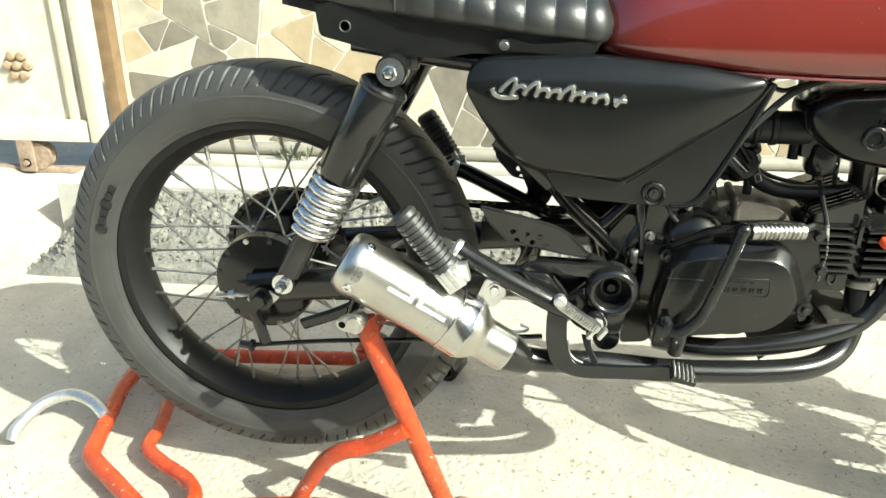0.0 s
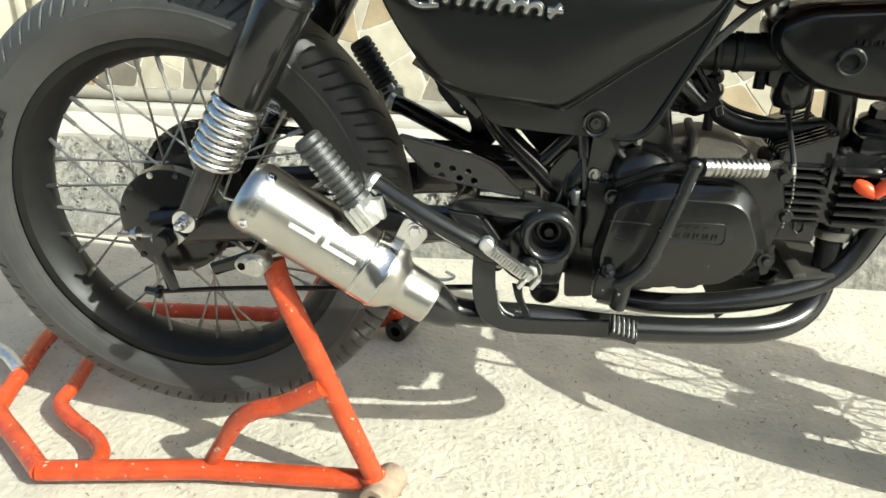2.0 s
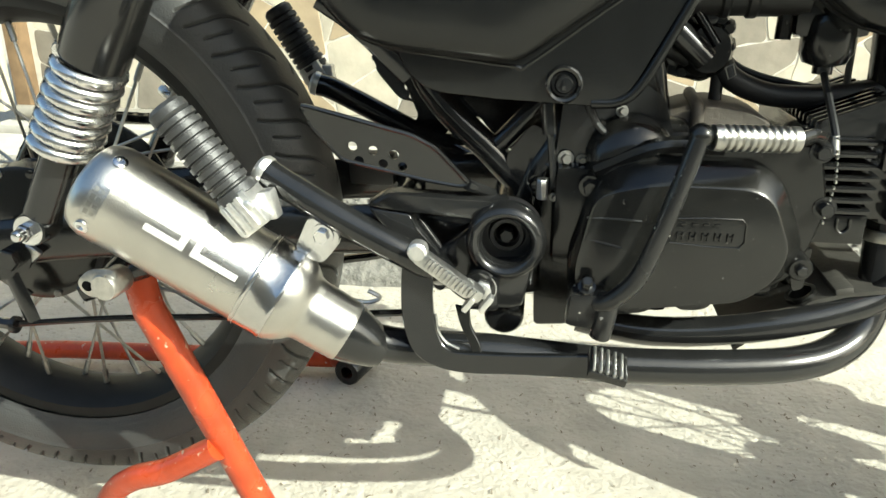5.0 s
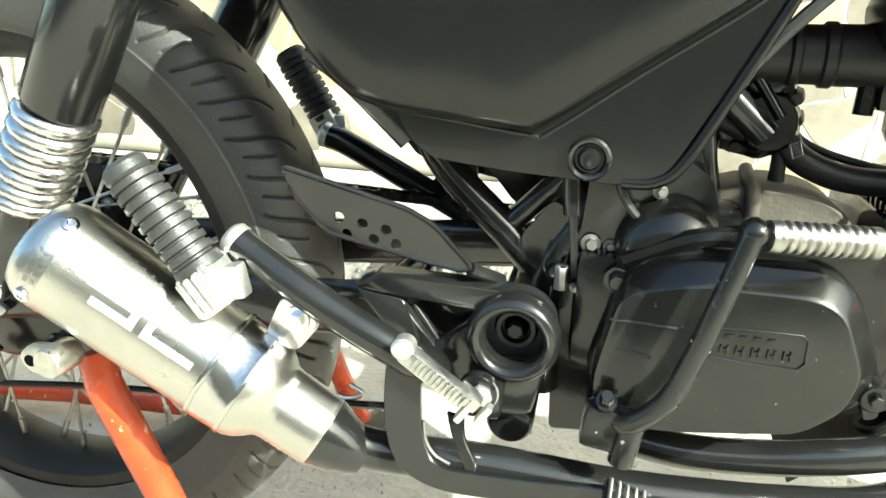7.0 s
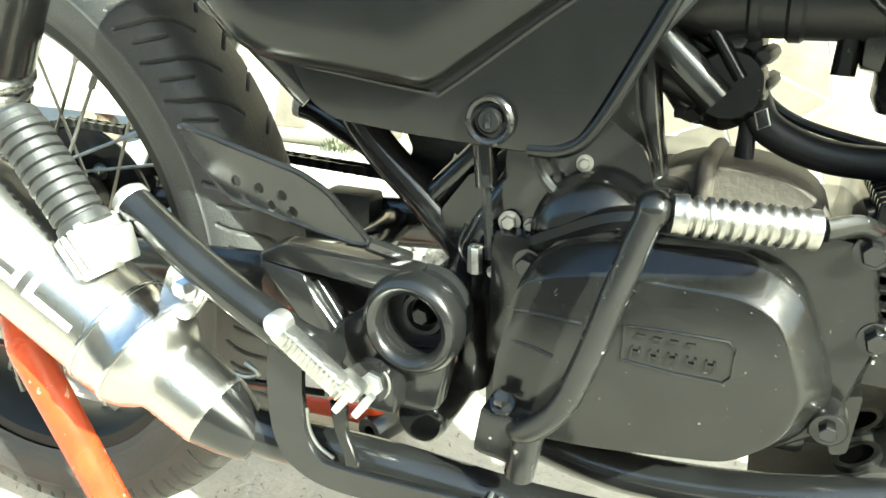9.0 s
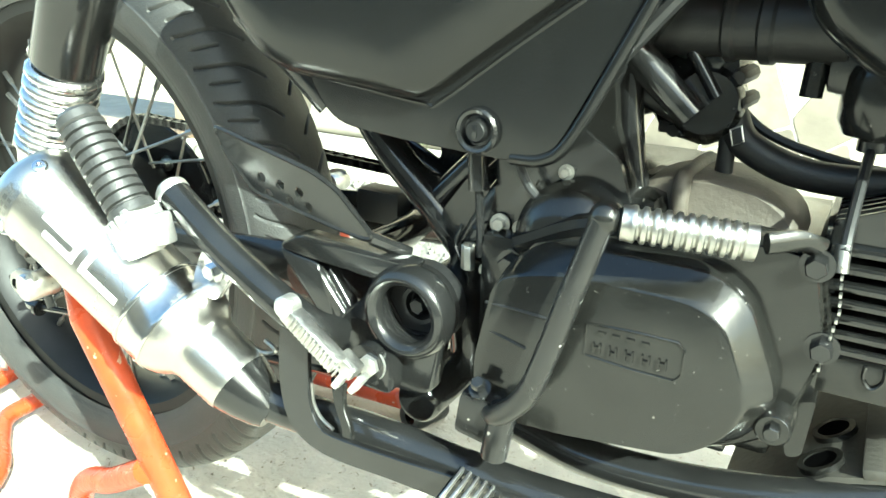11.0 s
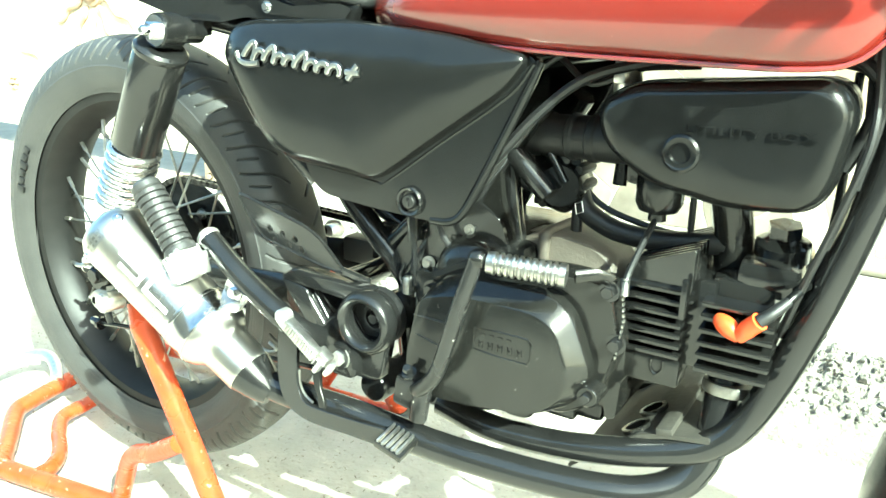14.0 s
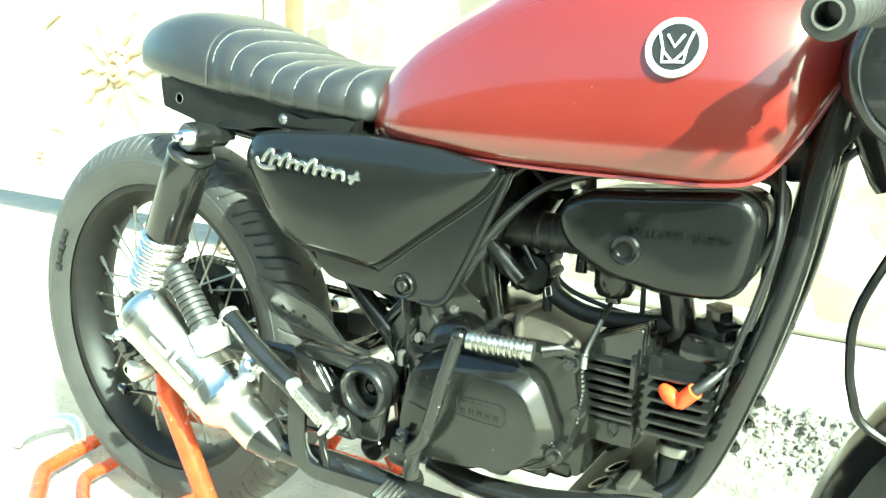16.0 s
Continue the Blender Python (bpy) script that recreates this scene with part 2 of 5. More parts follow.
def plate(outline, levels, radius=0.008):
    """Layers of an x-z outline: (y, inset) from back to front."""
    o = rounded(outline, radius)
    return loft([[(p[0], y, p[1]) for p in (inset(o, d) if d else o)] for y, d in levels])


def bolt(centre, axis, r, h, seg=6, washer=True):
    a = Vector(axis).normalized()
    c = Vector(centre)
    bm = lathe([(r, 0), (r, h * 0.85), (r * 0.85, h), (0, h)], c, a, seg)
    if washer:
        bm = join(bm, lathe([(r * 1.5, -h * 0.3), (r * 1.5, 0.0), (0, 0.0)], c, a, 20))
    return bm


# ---- setting: ground, ledge, wall, gate ----
def sheet(xs, ys, height):
    bm = bmesh.new()
    vs = [[bm.verts.new((x, y, height(x, y))) for y in ys] for x in xs]
    for i in range(len(xs) - 1):
        for j in range(len(ys) - 1):
            bm.faces.new((vs[i][j], vs[i + 1][j], vs[i + 1][j + 1], vs[i][j + 1]))
    return bm


WALL_Y, LEDGE_Z, GATE_X = 1.32, 0.155, -1.0


def ground_height(x, y):
    z = 0.004 * noise.noise(Vector((x * 1.3, y * 1.3, 0)))
    near = max(0.0, 1 - math.hypot(x, y) / 3)
    z += near * 0.0016 * noise.noise(Vector((x * 18, y * 18, 3)))
    if x < -0.88 and y > 0.74:  # the ramp up to the gate
        z += 0.1 * min(1.0, (y - 0.74) / 0.45) * min(1.0, (-0.88 - x) / 0.5)
    return z


gx = [-60, -20, -8, -4] + [-3 + 0.04 * i for i in range(150)] + [4, 8, 20, 60]
gy = [-60, -20, -8, -3] + [-1.6 + 0.04 * i for i in range(90)] + [2.2, 3, 8, 20, 60]
ground = tagged(link("ground", sheet(gx, gy, ground_height), M_GROUND), "sun-bleached pale concrete yard with fine chips and stains", "ground", kind="structure")

# broken mortar slope between the yard and the ledge, which comes nearer along the wall
SLOPE_Y = 0.665


def ledge_front(x):
    return 0.94 - 0.127 * (min(max(x, -0.3), 1.3) + 0.3)


def slope_height(x, y):
    foot = SLOPE_Y + 0.022 * noise.noise(Vector((x * 3, 0, 7)))
    s = min(1.0, max(0.0, (y - foot) / (ledge_front(x) - foot)))
    coarse = noise.fractal(Vector((x * 16, y * 16, 1)), 1.0, 2.0, 4) * 0.020 + abs(noise.noise(Vector((x * 48, y * 48, 5)))) * 0.021
    fine = abs(noise.noise(Vector((x * 95, y * 95, 9)))) * 0.011 + abs(noise.noise(Vector((x * 190, y * 190, 2)))) * 0.004
    edge = min(1.0, max(0.0, (x + 0.97) / 0.12))
    upper = min(1.0, max(0.0, (s - 0.36) / 0.2))  # a low rough-cast apron, then rubble
    step = 0.022 * min(1.0, s / 0.03)
    fade = 1 - max(0.0, s - 0.9) / 0.1
    return -0.01 + (step * fade + LEDGE_Z * s ** 0.95 + (coarse * (0.16 + 0.86 * upper) + fine * (1.0 - 0.05 * upper)) * fade) * edge


bm = bmesh.new()
sx = [-1.0 + 0.006 * i for i in range(500)] + [2.05 + 0.07 * i for i in range(70)]
slope_rows = [[bm.verts.new((x, y, slope_height(x, y))) for y in [SLOPE_Y - 0.03 + (ledge_front(x) + 0.07 - SLOPE_Y) * k / 54 for k in range(55)]] for x in sx]
for a, b in zip(slope_rows, slope_rows[1:]):
    for k in range(54):
        bm.faces.new((a[k], b[k], b[k + 1], a[k + 1]))
tagged(link("rough_slope", bm, M_MORTAR, sharp=60), "broken grey mortar and gravel sloping up to the ledge", "rubble slope", kind="structure")
seed_bm = bmesh.new()
bmesh.ops.create_icosphere(seed_bm, subdivisions=1, radius=1.0)
lump_v = np.array([v.co[:] for v in seed_bm.verts])
lump_f = np.array([[v.index for v in f.verts] for f in seed_bm.faces])
seed_bm.free()
rng = np.random.default_rng(4)
all_v, all_f = [], []
for k in range(6500):
    x = rng.uniform(-0.95, 2.05)
    y = ledge_front(x) + (SLOPE_Y + 0.04 - ledge_front(x)) * rng.random() ** 1.15
    r = 0.0018 + 0.0065 * rng.random() ** 3.4
    co = lump_v * rng.uniform(0.55, 1.35, (len(lump_v), 1)) * rng.uniform(0.6, 1.4, 3) * r
    all_v.append(co + (x, y, slope_height(x, y) + r * 0.25))
    all_f.append(lump_f + k * len(lump_v))
gravel_mesh = bpy.data.meshes.new("gravel")
gravel_mesh.from_pydata(np.concatenate(all_v).tolist(), [], np.concatenate(all_f).tolist())
gravel_mesh.materials.append(M_MORTAR)
tagged(new("gravel", gravel_mesh), "loose broken mortar lumps lying on the slope", "gravel", kind="stuff")

ledge = tagged(link("ledge", join(loft([[(x, ledge_front(x) + 0.012 * (z > 0) + 0.02, z) for x in (-1.0, -0.3, 0.2, 0.8, 1.3, 7.0)] + [(7.0, 1.35, z), (-1.0, 1.35, z)] for z in (-0.03, LEDGE_Z - 0.006, LEDGE_Z)]),
                                  block((3.0, 1.255, LEDGE_Z + 0.011), (8.0, 0.14, 0.026), 0.006)), M_LEDGE),
               "pale smooth cement ledge with a low step along the wall", "ledge", kind="structure")
tagged(link("conduit_pipe", tube([(-0.96, 1.255, LEDGE_Z + 0.046), (0.2, 1.257, LEDGE_Z + 0.044), (6.9, 1.255, LEDGE_Z + 0.046)], 0.02, 14), M_PIPE),
       "dusty plastic pipe lying along the wall foot", "pipe", kind="structure")

wall = tagged(link("wall_north", block((3.0, WALL_Y + 0.12, 0.9), (8.0, 0.2, 2.2), 0.01), M_JOINT), "garden wall faced with irregular flat stones", "wall", kind="structure")


def split_slabs(poly, rnd, out, small):
    """Crazy paving: cut a convex polygon by slanting lines until the pieces are small."""
    c = sum(poly) / len(poly)
    cov = np.cov(np.array(poly).T)
    val, vec = np.linalg.eigh(cov)
    area = 0.5 * abs(sum(p[0] * q[1] - q[0] * p[1] for p, q in zip(poly, poly[1:] + poly[:1])))
    if area < small * rnd.uniform(0.45, 1.7):
        out.append(poly)
        return
    long = vec[:, 1]
    a = math.atan2(long[1], long[0]) + rnd.uniform(-0.45, 0.45)
    n = np.array([math.cos(a), math.sin(a)])
    m = c + long * rnd.uniform(-0.25, 0.25) * math.sqrt(val[1])
    sides = ([], [])
    for p, q in zip(poly, poly[1:] + poly[:1]):
        sp, sq = (p - m) @ n, (q - m) @ n
        sides[0 if sp <= 0 else 1].append(p)
        if sp * sq < 0:
            x = p + (q - p) * (sp / (sp - sq))
            sides[0].append(x)
            sides[1].append(x)
    for side in sides:
        if len(side) > 2:
            split_slabs(side, rnd, out, small)


def stone_face(x0, x1, z0, z1, small, seed):
    out = []
    split_slabs([np.array(c) for c in ((x0, z0), (x1, z0), (x1, z1), (x0, z1))], random.Random(seed), out, small)
    return out


# ---- sliding gate ----
def sun_ornament(parent, x, z, y):
    bm = lathe([(0.0, -0.03), (0.018, -0.028), (0.02, -0.018), (0.034, -0.018), (0.038, -0.026), (0.046, -0.026), (0.052, -0.012), (0.066, -0.010), (0.07, 0.0)], (x, y, z), (0, 1, 0), 28)
    disc = part("sun_ornament", bm, M_ORNAMENT, parent, "cast sun with a spiral centre and wavy rays")
    for k in range(12):
        a = 2 * math.pi * k / 12
        c, s = math.cos(a), math.sin(a)
        pts = []
        for j in range(7):
            d, w = 0.078 + 0.034 * j, 0.010 * math.sin(j * 1.7)
            pts.append((x + c * d - s * w, y - 0.006, z + s * d + c * w))
        part("ray", tube(pts, lambda t: 0.012 * (1 - t) ** 0.7 * (0.6 + 1.0 * t) + 0.002, 8, 3), M_ORNAMENT, disc)
    return disc


def flower_ornament(parent, x, z, y, r=0.03):
    bm = lathe([(0, -0.02), (r * 0.4, -0.016), (r * 0.45, 0)], (x, y, z), (0, 1, 0), 14)
    for k in range(6):
        a = k * math.pi / 3
        bm = join(bm, lathe([(0, -0.014), (r * 0.38, -0.011), (r * 0.5, 0)], (x + r * math.cos(a), y, z + r * math.sin(a)), (0, 1, 0), 12))
    return part("flower_ornament", bm, M_ORNAMENT, parent, "weathered cast six-petal rosette")


gate = thing("sliding_gate", (-2.4, WALL_Y - 0.03, 0.1), "cream-painted steel sliding gate with rusted edges and cast ornaments", "gate")
GY = WALL_Y - 0.03
part("panel", block((-2.5, GY, 1.22), (2.94, 0.012, 2.0), 0.002), M_GATE, gate)
for x in (-1.095, -2.2, -2.95, -3.9):
    part("stile", block((x, GY - 0.008, 1.22), (0.034, 0.03, 2.02), 0.005), M_GATE, gate)
for z in (0.235, 1.2, 2.2):
    part("rail", block((-2.5, GY - 0.012, z), (2.9, 0.05, 0.07), 0.006), M_GATE, gate)
part("edge_strip", block((-1.020, GY - 0.016, 1.22), (0.045, 0.05, 2.04), 0.005), M_GATE, gate)
sun_ornament(gate, -1.925, 0.785, GY - 0.008)
flower_ornament(gate, -1.262, 0.44, GY - 0.008, 0.034)
flower_ornament(gate, -2.54, 0.385, GY - 0.008, 0.026)
for x0, x1, z0, z1 in ((-2.45, -2.3, 0.52, 0.40), (-2.3, -2.42, 1.02, 0.9)):
    part("scroll", tube([(x0, GY - 0.01, z0), ((x0 + x1) / 2 + 0.03, GY - 0.012, z0 - 0.01), (x1, GY - 0.012, (z0 + z1) / 2), (x1 + 0.01, GY - 0.01, z1)], 0.007, 8), M_RUST, gate)
for x in (-1.285, -3.2):
    part("roller_bracket", join(block((x, GY - 0.03, 0.155), (0.055, 0.012, 0.12), 0.004), bolt((x, GY - 0.036, 0.125), (0, -1, 0), 0.01, 0.008)), M_RUST, gate)
    part("roller", lathe([(0.012, -0.02), (0.046, -0.02), (0.046, -0.008), (0.038, 0), (0.046, 0.008), (0.046, 0.02), (0.012, 0.02)], (x + 0.03, GY, 0.145), (0, 1, 0), 24), M_RUST, gate)
tagged(link("gate_track", block((-2.3, GY, 0.096), (2.6, 0.03, 0.02), 0.003), M_RUST), "rusty rail that the gate rolls on", "rail", kind="structure")
tagged(link("gate_sill", block((-2.6, GY + 0.2, 0.04), (3.2, 0.5, 0.09), 0.006), M_LEDGE), "concrete sill below the gate", "sill", kind="structure")
tagged(link("gate_post", block((-0.966, WALL_Y + 0.0, 1.1), (0.044, 0.06, 2.3), 0.005), M_POST), "brown painted post at the end of the stone wall", "post", kind="structure")

# unseen wall added across the yard: darker reflections, less low sky fill
tagged(link("wall_south", block((0.0, -3.9, 1.15), (16.0, 0.3, 2.4), 0.01), M_UNSEEN_WALL), "unseen plain wall added across the yard to darken reflections", "wall", kind="structure")


# ---- motorcycle ----
bike = thing("motorcycle", (0.55, 0.0, 0.0), "black and red cafe-racer motorcycle, rear wheel raised on a stand", "motorcycle")
AX = Vector((0.0, 0.0, 0.37))  # rear axle


TYRE_SECTION = [(0.0, 1.0), (0.25, 0.994), (0.49, 0.965), (0.69, 0.905), (0.85, 0.79), (0.96, 0.63), (1.0, 0.47), (0.985, 0.32), (0.93, 0.18), (0.84, 0.06), (0.80, 0.0)]


def tyre_mesh(centre, R, half_w, bead, tread, n_round, n_cross, seed=1):
    """A tyre with cut grooves: a fine grid pushed in where a groove runs; a rounded crown, flat walls and a bead rib."""
    bm = bmesh.new()
    rows = []
    sec = spline([(a, b, 0) for a, b in TYRE_SECTION], 8)
    run = [0.0]
    for a, b in zip(sec, sec[1:]):
        run.append(run[-1] + math.hypot((b.x - a.x) * half_w, (b.y - a.y) * (R - bead)))
    run = [v / run[-1] for v in run]
    sec_y, sec_r = [p.x for p in sec], [p.y for p in sec]
    across = []
    for j in range(n_cross):
        u = -1 + 2 * j / (n_cross - 1)
        q = abs(u)
        y, h = math.copysign(float(np.interp(q, run, sec_y)), u) * half_w, bead + (R - bead) * float(np.interp(q, run, sec_r))
        for rib in (0.68, 0.93):
            h += 0.0012 * max(0.0, 1 - abs(q - rib) / 0.02)
            y += math.copysign(0.0012 * max(0.0, 1 - abs(q - rib) / 0.02), u)
        lean = 1.5 * min(q, 0.75) / 0.75
        across.append((u, q, y, h, math.cos(lean), math.copysign(math.sin(lean), u)))
    for i in range(n_round):
        th = 2 * math.pi * i / n_round
        row = []
        for u, q, y, h, out_r, out_y in across:
            cut = 0.0
            if tread and q < 0.60:
                s = q / 0.60
                lane = th * tread / (2 * math.pi) + (0.5 if u > 0 else 0.0) - 1.35 * s - 0.14 * math.sin(5.0 * s)
                k, k2 = lane % 1.0, (lane + 0.46) % 1.0
                if 0.14 < s < 0.97:
                    cut = 0.0030 * min(1.0, max(0.0, (0.052 - abs(k - 0.5)) / 0.03))
                if 0.52 < s < 0.90:
                    cut = max(cut, 0.0025 * min(1.0, max(0.0, (0.046 - abs(k2 - 0.5)) / 0.03)))
            hh, yy = h - cut * out_r, y - cut * out_y
            row.append(bm.verts.new((centre.x + hh * math.cos(th), centre.y + yy, centre.z + hh * math.sin(th))))
        rows.append(row)
    for i in range(n_round):
        a, b = rows[i], rows[(i + 1) % n_round]
        for j in range(n_cross - 1):
            bm.faces.new((a[j], a[j + 1], b[j + 1], b[j]))
    return bm


def rim_mesh(centre, r, half_w):
    near = [(r + 0.016, half_w), (r + 0.018, half_w - 0.003), (r + 0.010, half_w - 0.006), (r + 0.005, half_w - 0.012), (r - 0.003, 0.011)]
    under = [(r - 0.010, 0.012), (r - 0.002, half_w - 0.010), (r + 0.005, half_w - 0.002)]
    pr = [(a, -y) for a, y in near] + [(r - 0.005, 0.0)] + near[::-1] + under[::-1] + [(r - 0.0125, 0.0)] + [(a, -y) for a, y in under]
    return lathe(pr, centre, (0, 1, 0), 96, ring=True)


def spokes(wheel, centre, hub_r, rim_r, flange, count=36):
    for i in range(count):
        a = 2 * math.pi * (i + 0.5) / count
        side = -1 if i % 2 else 1
        b = a + (0.62 if (i // 2) % 2 else -0.62)
        p = centre + Vector((hub_r * math.cos(b), side * flange, hub_r * math.sin(b)))
        q = centre + Vector((rim_r * math.cos(a), side * 0.006, rim_r * math.sin(a)))
        d = (q - p).normalized()
        part("spoke", join(tube([p, q], 0.0017, 6, 1), tube([q - d * 0.022, q + d * 0.004], 0.0031, 6, 1)), M_SPOKE, wheel)


rear = part("rear_wheel", rim_mesh(AX, 0.2145, 0.0385), M_RIM, bike, "black spoked wheel rim with a fat street tyre")
part("tyre", tyre_mesh(AX, 0.307, 0.051, 0.2305, 50, 2200, 119), M_RUBBER, rear, "worn black street tyre with curved grooves", sharp=50)
part("hub", lathe([(0.02, -0.055), (0.062, -0.052), (0.068, -0.04), (0.072, -0.03), (0.04, -0.02), (0.04, 0.03), (0.065, 0.034), (0.065, 0.046), (0.02, 0.05)], AX, (0, 1, 0), 48), M_CASE, rear)
spokes(rear, AX, 0.062, 0.206, 0.036)
# brake side plate with lever, on the right of the hub
part("brake_plate", lathe([(0.0, -0.066), (0.03, -0.066), (0.036, -0.064), (0.062, -0.062), (0.071, -0.058), (0.073, -0.044), (0.066, -0.042)], AX, (0, 1, 0), 48), M_CASE, rear)
for a in range(12):
    t = a * 0.5236 + 0.3
    part("rivet", lathe([(0.0042, 0.0), (0.004, 0.002), (0.0, 0.0028)], AX + Vector((0.066 * math.cos(t), -0.061, 0.066 * math.sin(t))), (0, -1, 0), 10), M_ZINC if a % 3 == 0 else M_CASE, rear)
part("brake_arm", join(tube([(-0.012, -0.086, 0.345), (0.0, -0.088, 0.31), (0.006, -0.088, 0.285)], 0.006, 8, 4, flat=(0.004, 0.009)),
                       lathe([(0.013, -0.012), (0.013, 0.008), (0, 0.008)], (-0.012, -0.084, 0.347), (0, -1, 0), 16)), M_FRAME, rear)
part("brake_rod", join(tube([(-0.02, -0.088, 0.282), (0.10, -0.092, 0.299), (0.23, -0.096, 0.312), (0.40, -0.10, 0.33)], 0.0035, 8),
                       bolt((-0.018, -0.088, 0.282), (-1, 0, 0.1), 0.006, 0.016)), M_FRAME, bike)
part("torque_arm", tube([(0.06, -0.082, 0.318), (0.12, -0.088, 0.345), (0.185, -0.086, 0.380)], 0.006, 8, 3, flat=(0.003, 0.009)), M_FRAME, bike)
# raised maker's mark on the tyre wall, as plain bars
for k in range(6):
    a = math.radians(164 - 3.1 * k)
    p = AX + Vector((0.2500 * math.cos(a), -0.0505, 0.2500 * math.sin(a)))
    part("tyre_mark", block(p, (0.010 if k % 3 else 0.016, 0.004, 0.0095), 0.001, (0, -math.degrees(a), 0)), M_HOSE, rear)

# chain side
part("sprocket", lathe([(0.03, 0.066), (0.090, 0.066), (0.094, 0.068), (0.094, 0.071), (0.090, 0.073), (0.03, 0.073)], AX, (0, 1, 0), 60), M_FRAME, rear)
chain_run = [(-0.097 * math.sin(math.radians(a)), 0.07, 0.37 + 0.097 * math.cos(math.radians(a))) for a in range(180, -1, -8)] + [(0.12, 0.07, 0.4625), (0.26, 0.07, 0.4575), (0.40, 0.07, 0.4525), (0.53, 0.07, 0.448)]
chain = part("chain", tube(chain_run, 0.0022, 6, 2), M_FRAME, bike, "black roller chain")
side = [(0.0063 + 0.0046 * math.cos(math.radians(a)), 0.0046 * math.sin(math.radians(a))) for a in range(-120, 121, 40)] + [(-0.0063 + 0.0046 * math.cos(math.radians(a)), 0.0046 * math.sin(math.radians(a))) for a in range(60, 301, 40)]
link_bm = join(*[loft([[(p[0], y + d, p[1]) for p in side] for d in (0.0, 0.0016)]) for y in (-0.007, 0.0054)], lathe([(0.0042, -0.006), (0.0042, 0.006)], (0.0063, 0, 0), (0, 1, 0), 8))
first = part("chain_link", link_bm, M_FRAME, chain)
steps = [Vector(p) for p in chain_run]
lengths = list(np.cumsum([0.0] + [(b - a).length for a, b in zip(steps, steps[1:])]))
for k in range(int(lengths[-1] / 0.0127)):
    c = first if k == 0 else new("chain_link", first.data)
    c.parent = chain
    d0, d1 = ([float(np.interp(k * 0.0127 + e, lengths, [p[i] for p in steps])) for i in (0, 2)] for e in (-0.004, 0.004))
    c.matrix_basis = Matrix.Translation(((d0[0] + d1[0]) / 2, 0.07, (d0[1] + d1[1]) / 2)) @ Matrix.Rotation(-math.atan2(d1[1] - d0[1], d1[0] - d0[0]), 4, "Y")
part("lower_chain_run", tube([(0.0, 0.07, 0.284), (0.25, 0.07, 0.30), (0.52, 0.07, 0.36)], 0.005, 6, 4), M_FRAME, bike)
for k in range(6):
    a = k * math.pi / 3
    part("sprocket_bolt", bolt(AX + Vector((0.055 * math.cos(a), 0.064, 0.055 * math.sin(a))), (0, -1, 0), 0.006, 0.006), M_ZINC, rear)

# swinging arm, axle, chain adjusters
for s in (-1, 1):
    part("swing_arm", tube([(-0.014, s * 0.078, 0.368), (0.1, s * 0.079, 0.383), (0.30, s * 0.084, 0.40), (0.49, s * 0.090, 0.414)], 0.017, 14, 4, flat=(0.010, 0.0235)), M_FRAME, bike)
    ap = part("axle_plate", plate([(-0.015, 0.360), (0.000, 0.373), (0.022, 0.375), (0.037, 0.366), (0.022, 0.354), (0.000, 0.351)], [(s * 0.092, 0), (s * 0.096, 0), (s * 0.097, 0.001)], 0.006), M_ZINC, bike)
    part("axle_nut", bolt((0.008, s * 0.098, 0.3625), (0, s, 0), 0.0115, 0.013), M_FRAME, ap)
    part("chain_adjuster", join(tube([(-0.060, s * 0.088, 0.360), (0.0, s * 0.088, 0.364)], 0.003, 8, 1), bolt((-0.034, s * 0.088, 0.3635), (-1, 0, -0.1), 0.0062, 0.008)), M_ZINC, bike)
part("pivot_tube", lathe([(0.022, -0.1), (0.022, 0.1)], (0.486, 0, 0.414), (0, 1, 0), 20), M_FRAME, bike)
part("swing_brace", tube([(0.36, -0.1, 0.405), (0.38, 0.0, 0.41), (0.36, 0.1, 0.405)], 0.015, 12), M_FRAME, bike)


# rear shock absorbers
def shock(y, yb):
    top, low = Vector((0.209, y, 0.687)), Vector((0.053, yb, 0.403))
    d = (low - top).normalized()
    L = (low - top).length
    body = part("shock_absorber", lathe([(0.006, 0.020), (0.020, 0.0205), (0.0275, 0.0225), (0.0288, 0.026), (0.029, 0.05), (0.029, 0.148), (0.027, 0.152), (0.010, 0.152), (0.010, 0.238), (0.0225, 0.239), (0.0225, 0.242), (0.0165, 0.244), (0.0165, L - 0.014), (0.010, L - 0.006)],
                                       top, d, 32), M_FRAME, bike, "black shock absorber with a chromed coil spring")
    part("collar", lathe([(0.0225, 0.0195), (0.0265, 0.0195), (0.0298, 0.0225), (0.0302, 0.027), (0.0290, 0.029)], top, d, 32), M_FRAME, body)
    u = d.orthogonal().normalized()
    v = d.cross(u)
    pts = []
    for k in range(7 * 16 + 1):
        a = 2 * math.pi * k / 16
        pts.append(top + d * (0.150 + 0.086 * k / 112) + (u * math.cos(a) + v * math.sin(a)) * 0.0255)
    part("spring", tube(pts, 0.0060, 10, 1), M_SPRING, body)
    for q, s in ((top, 1.0), (low, 0.85)):
        part("eye", lathe([(0.009, -0.014), (0.018 * s, -0.014), (0.019 * s, -0.01), (0.019 * s, 0.010), (0.018 * s, 0.014), (0.009, 0.014)], q, (0, 1, 0), 24), M_FRAME, body)
        out = -1 if y < 0 else 1
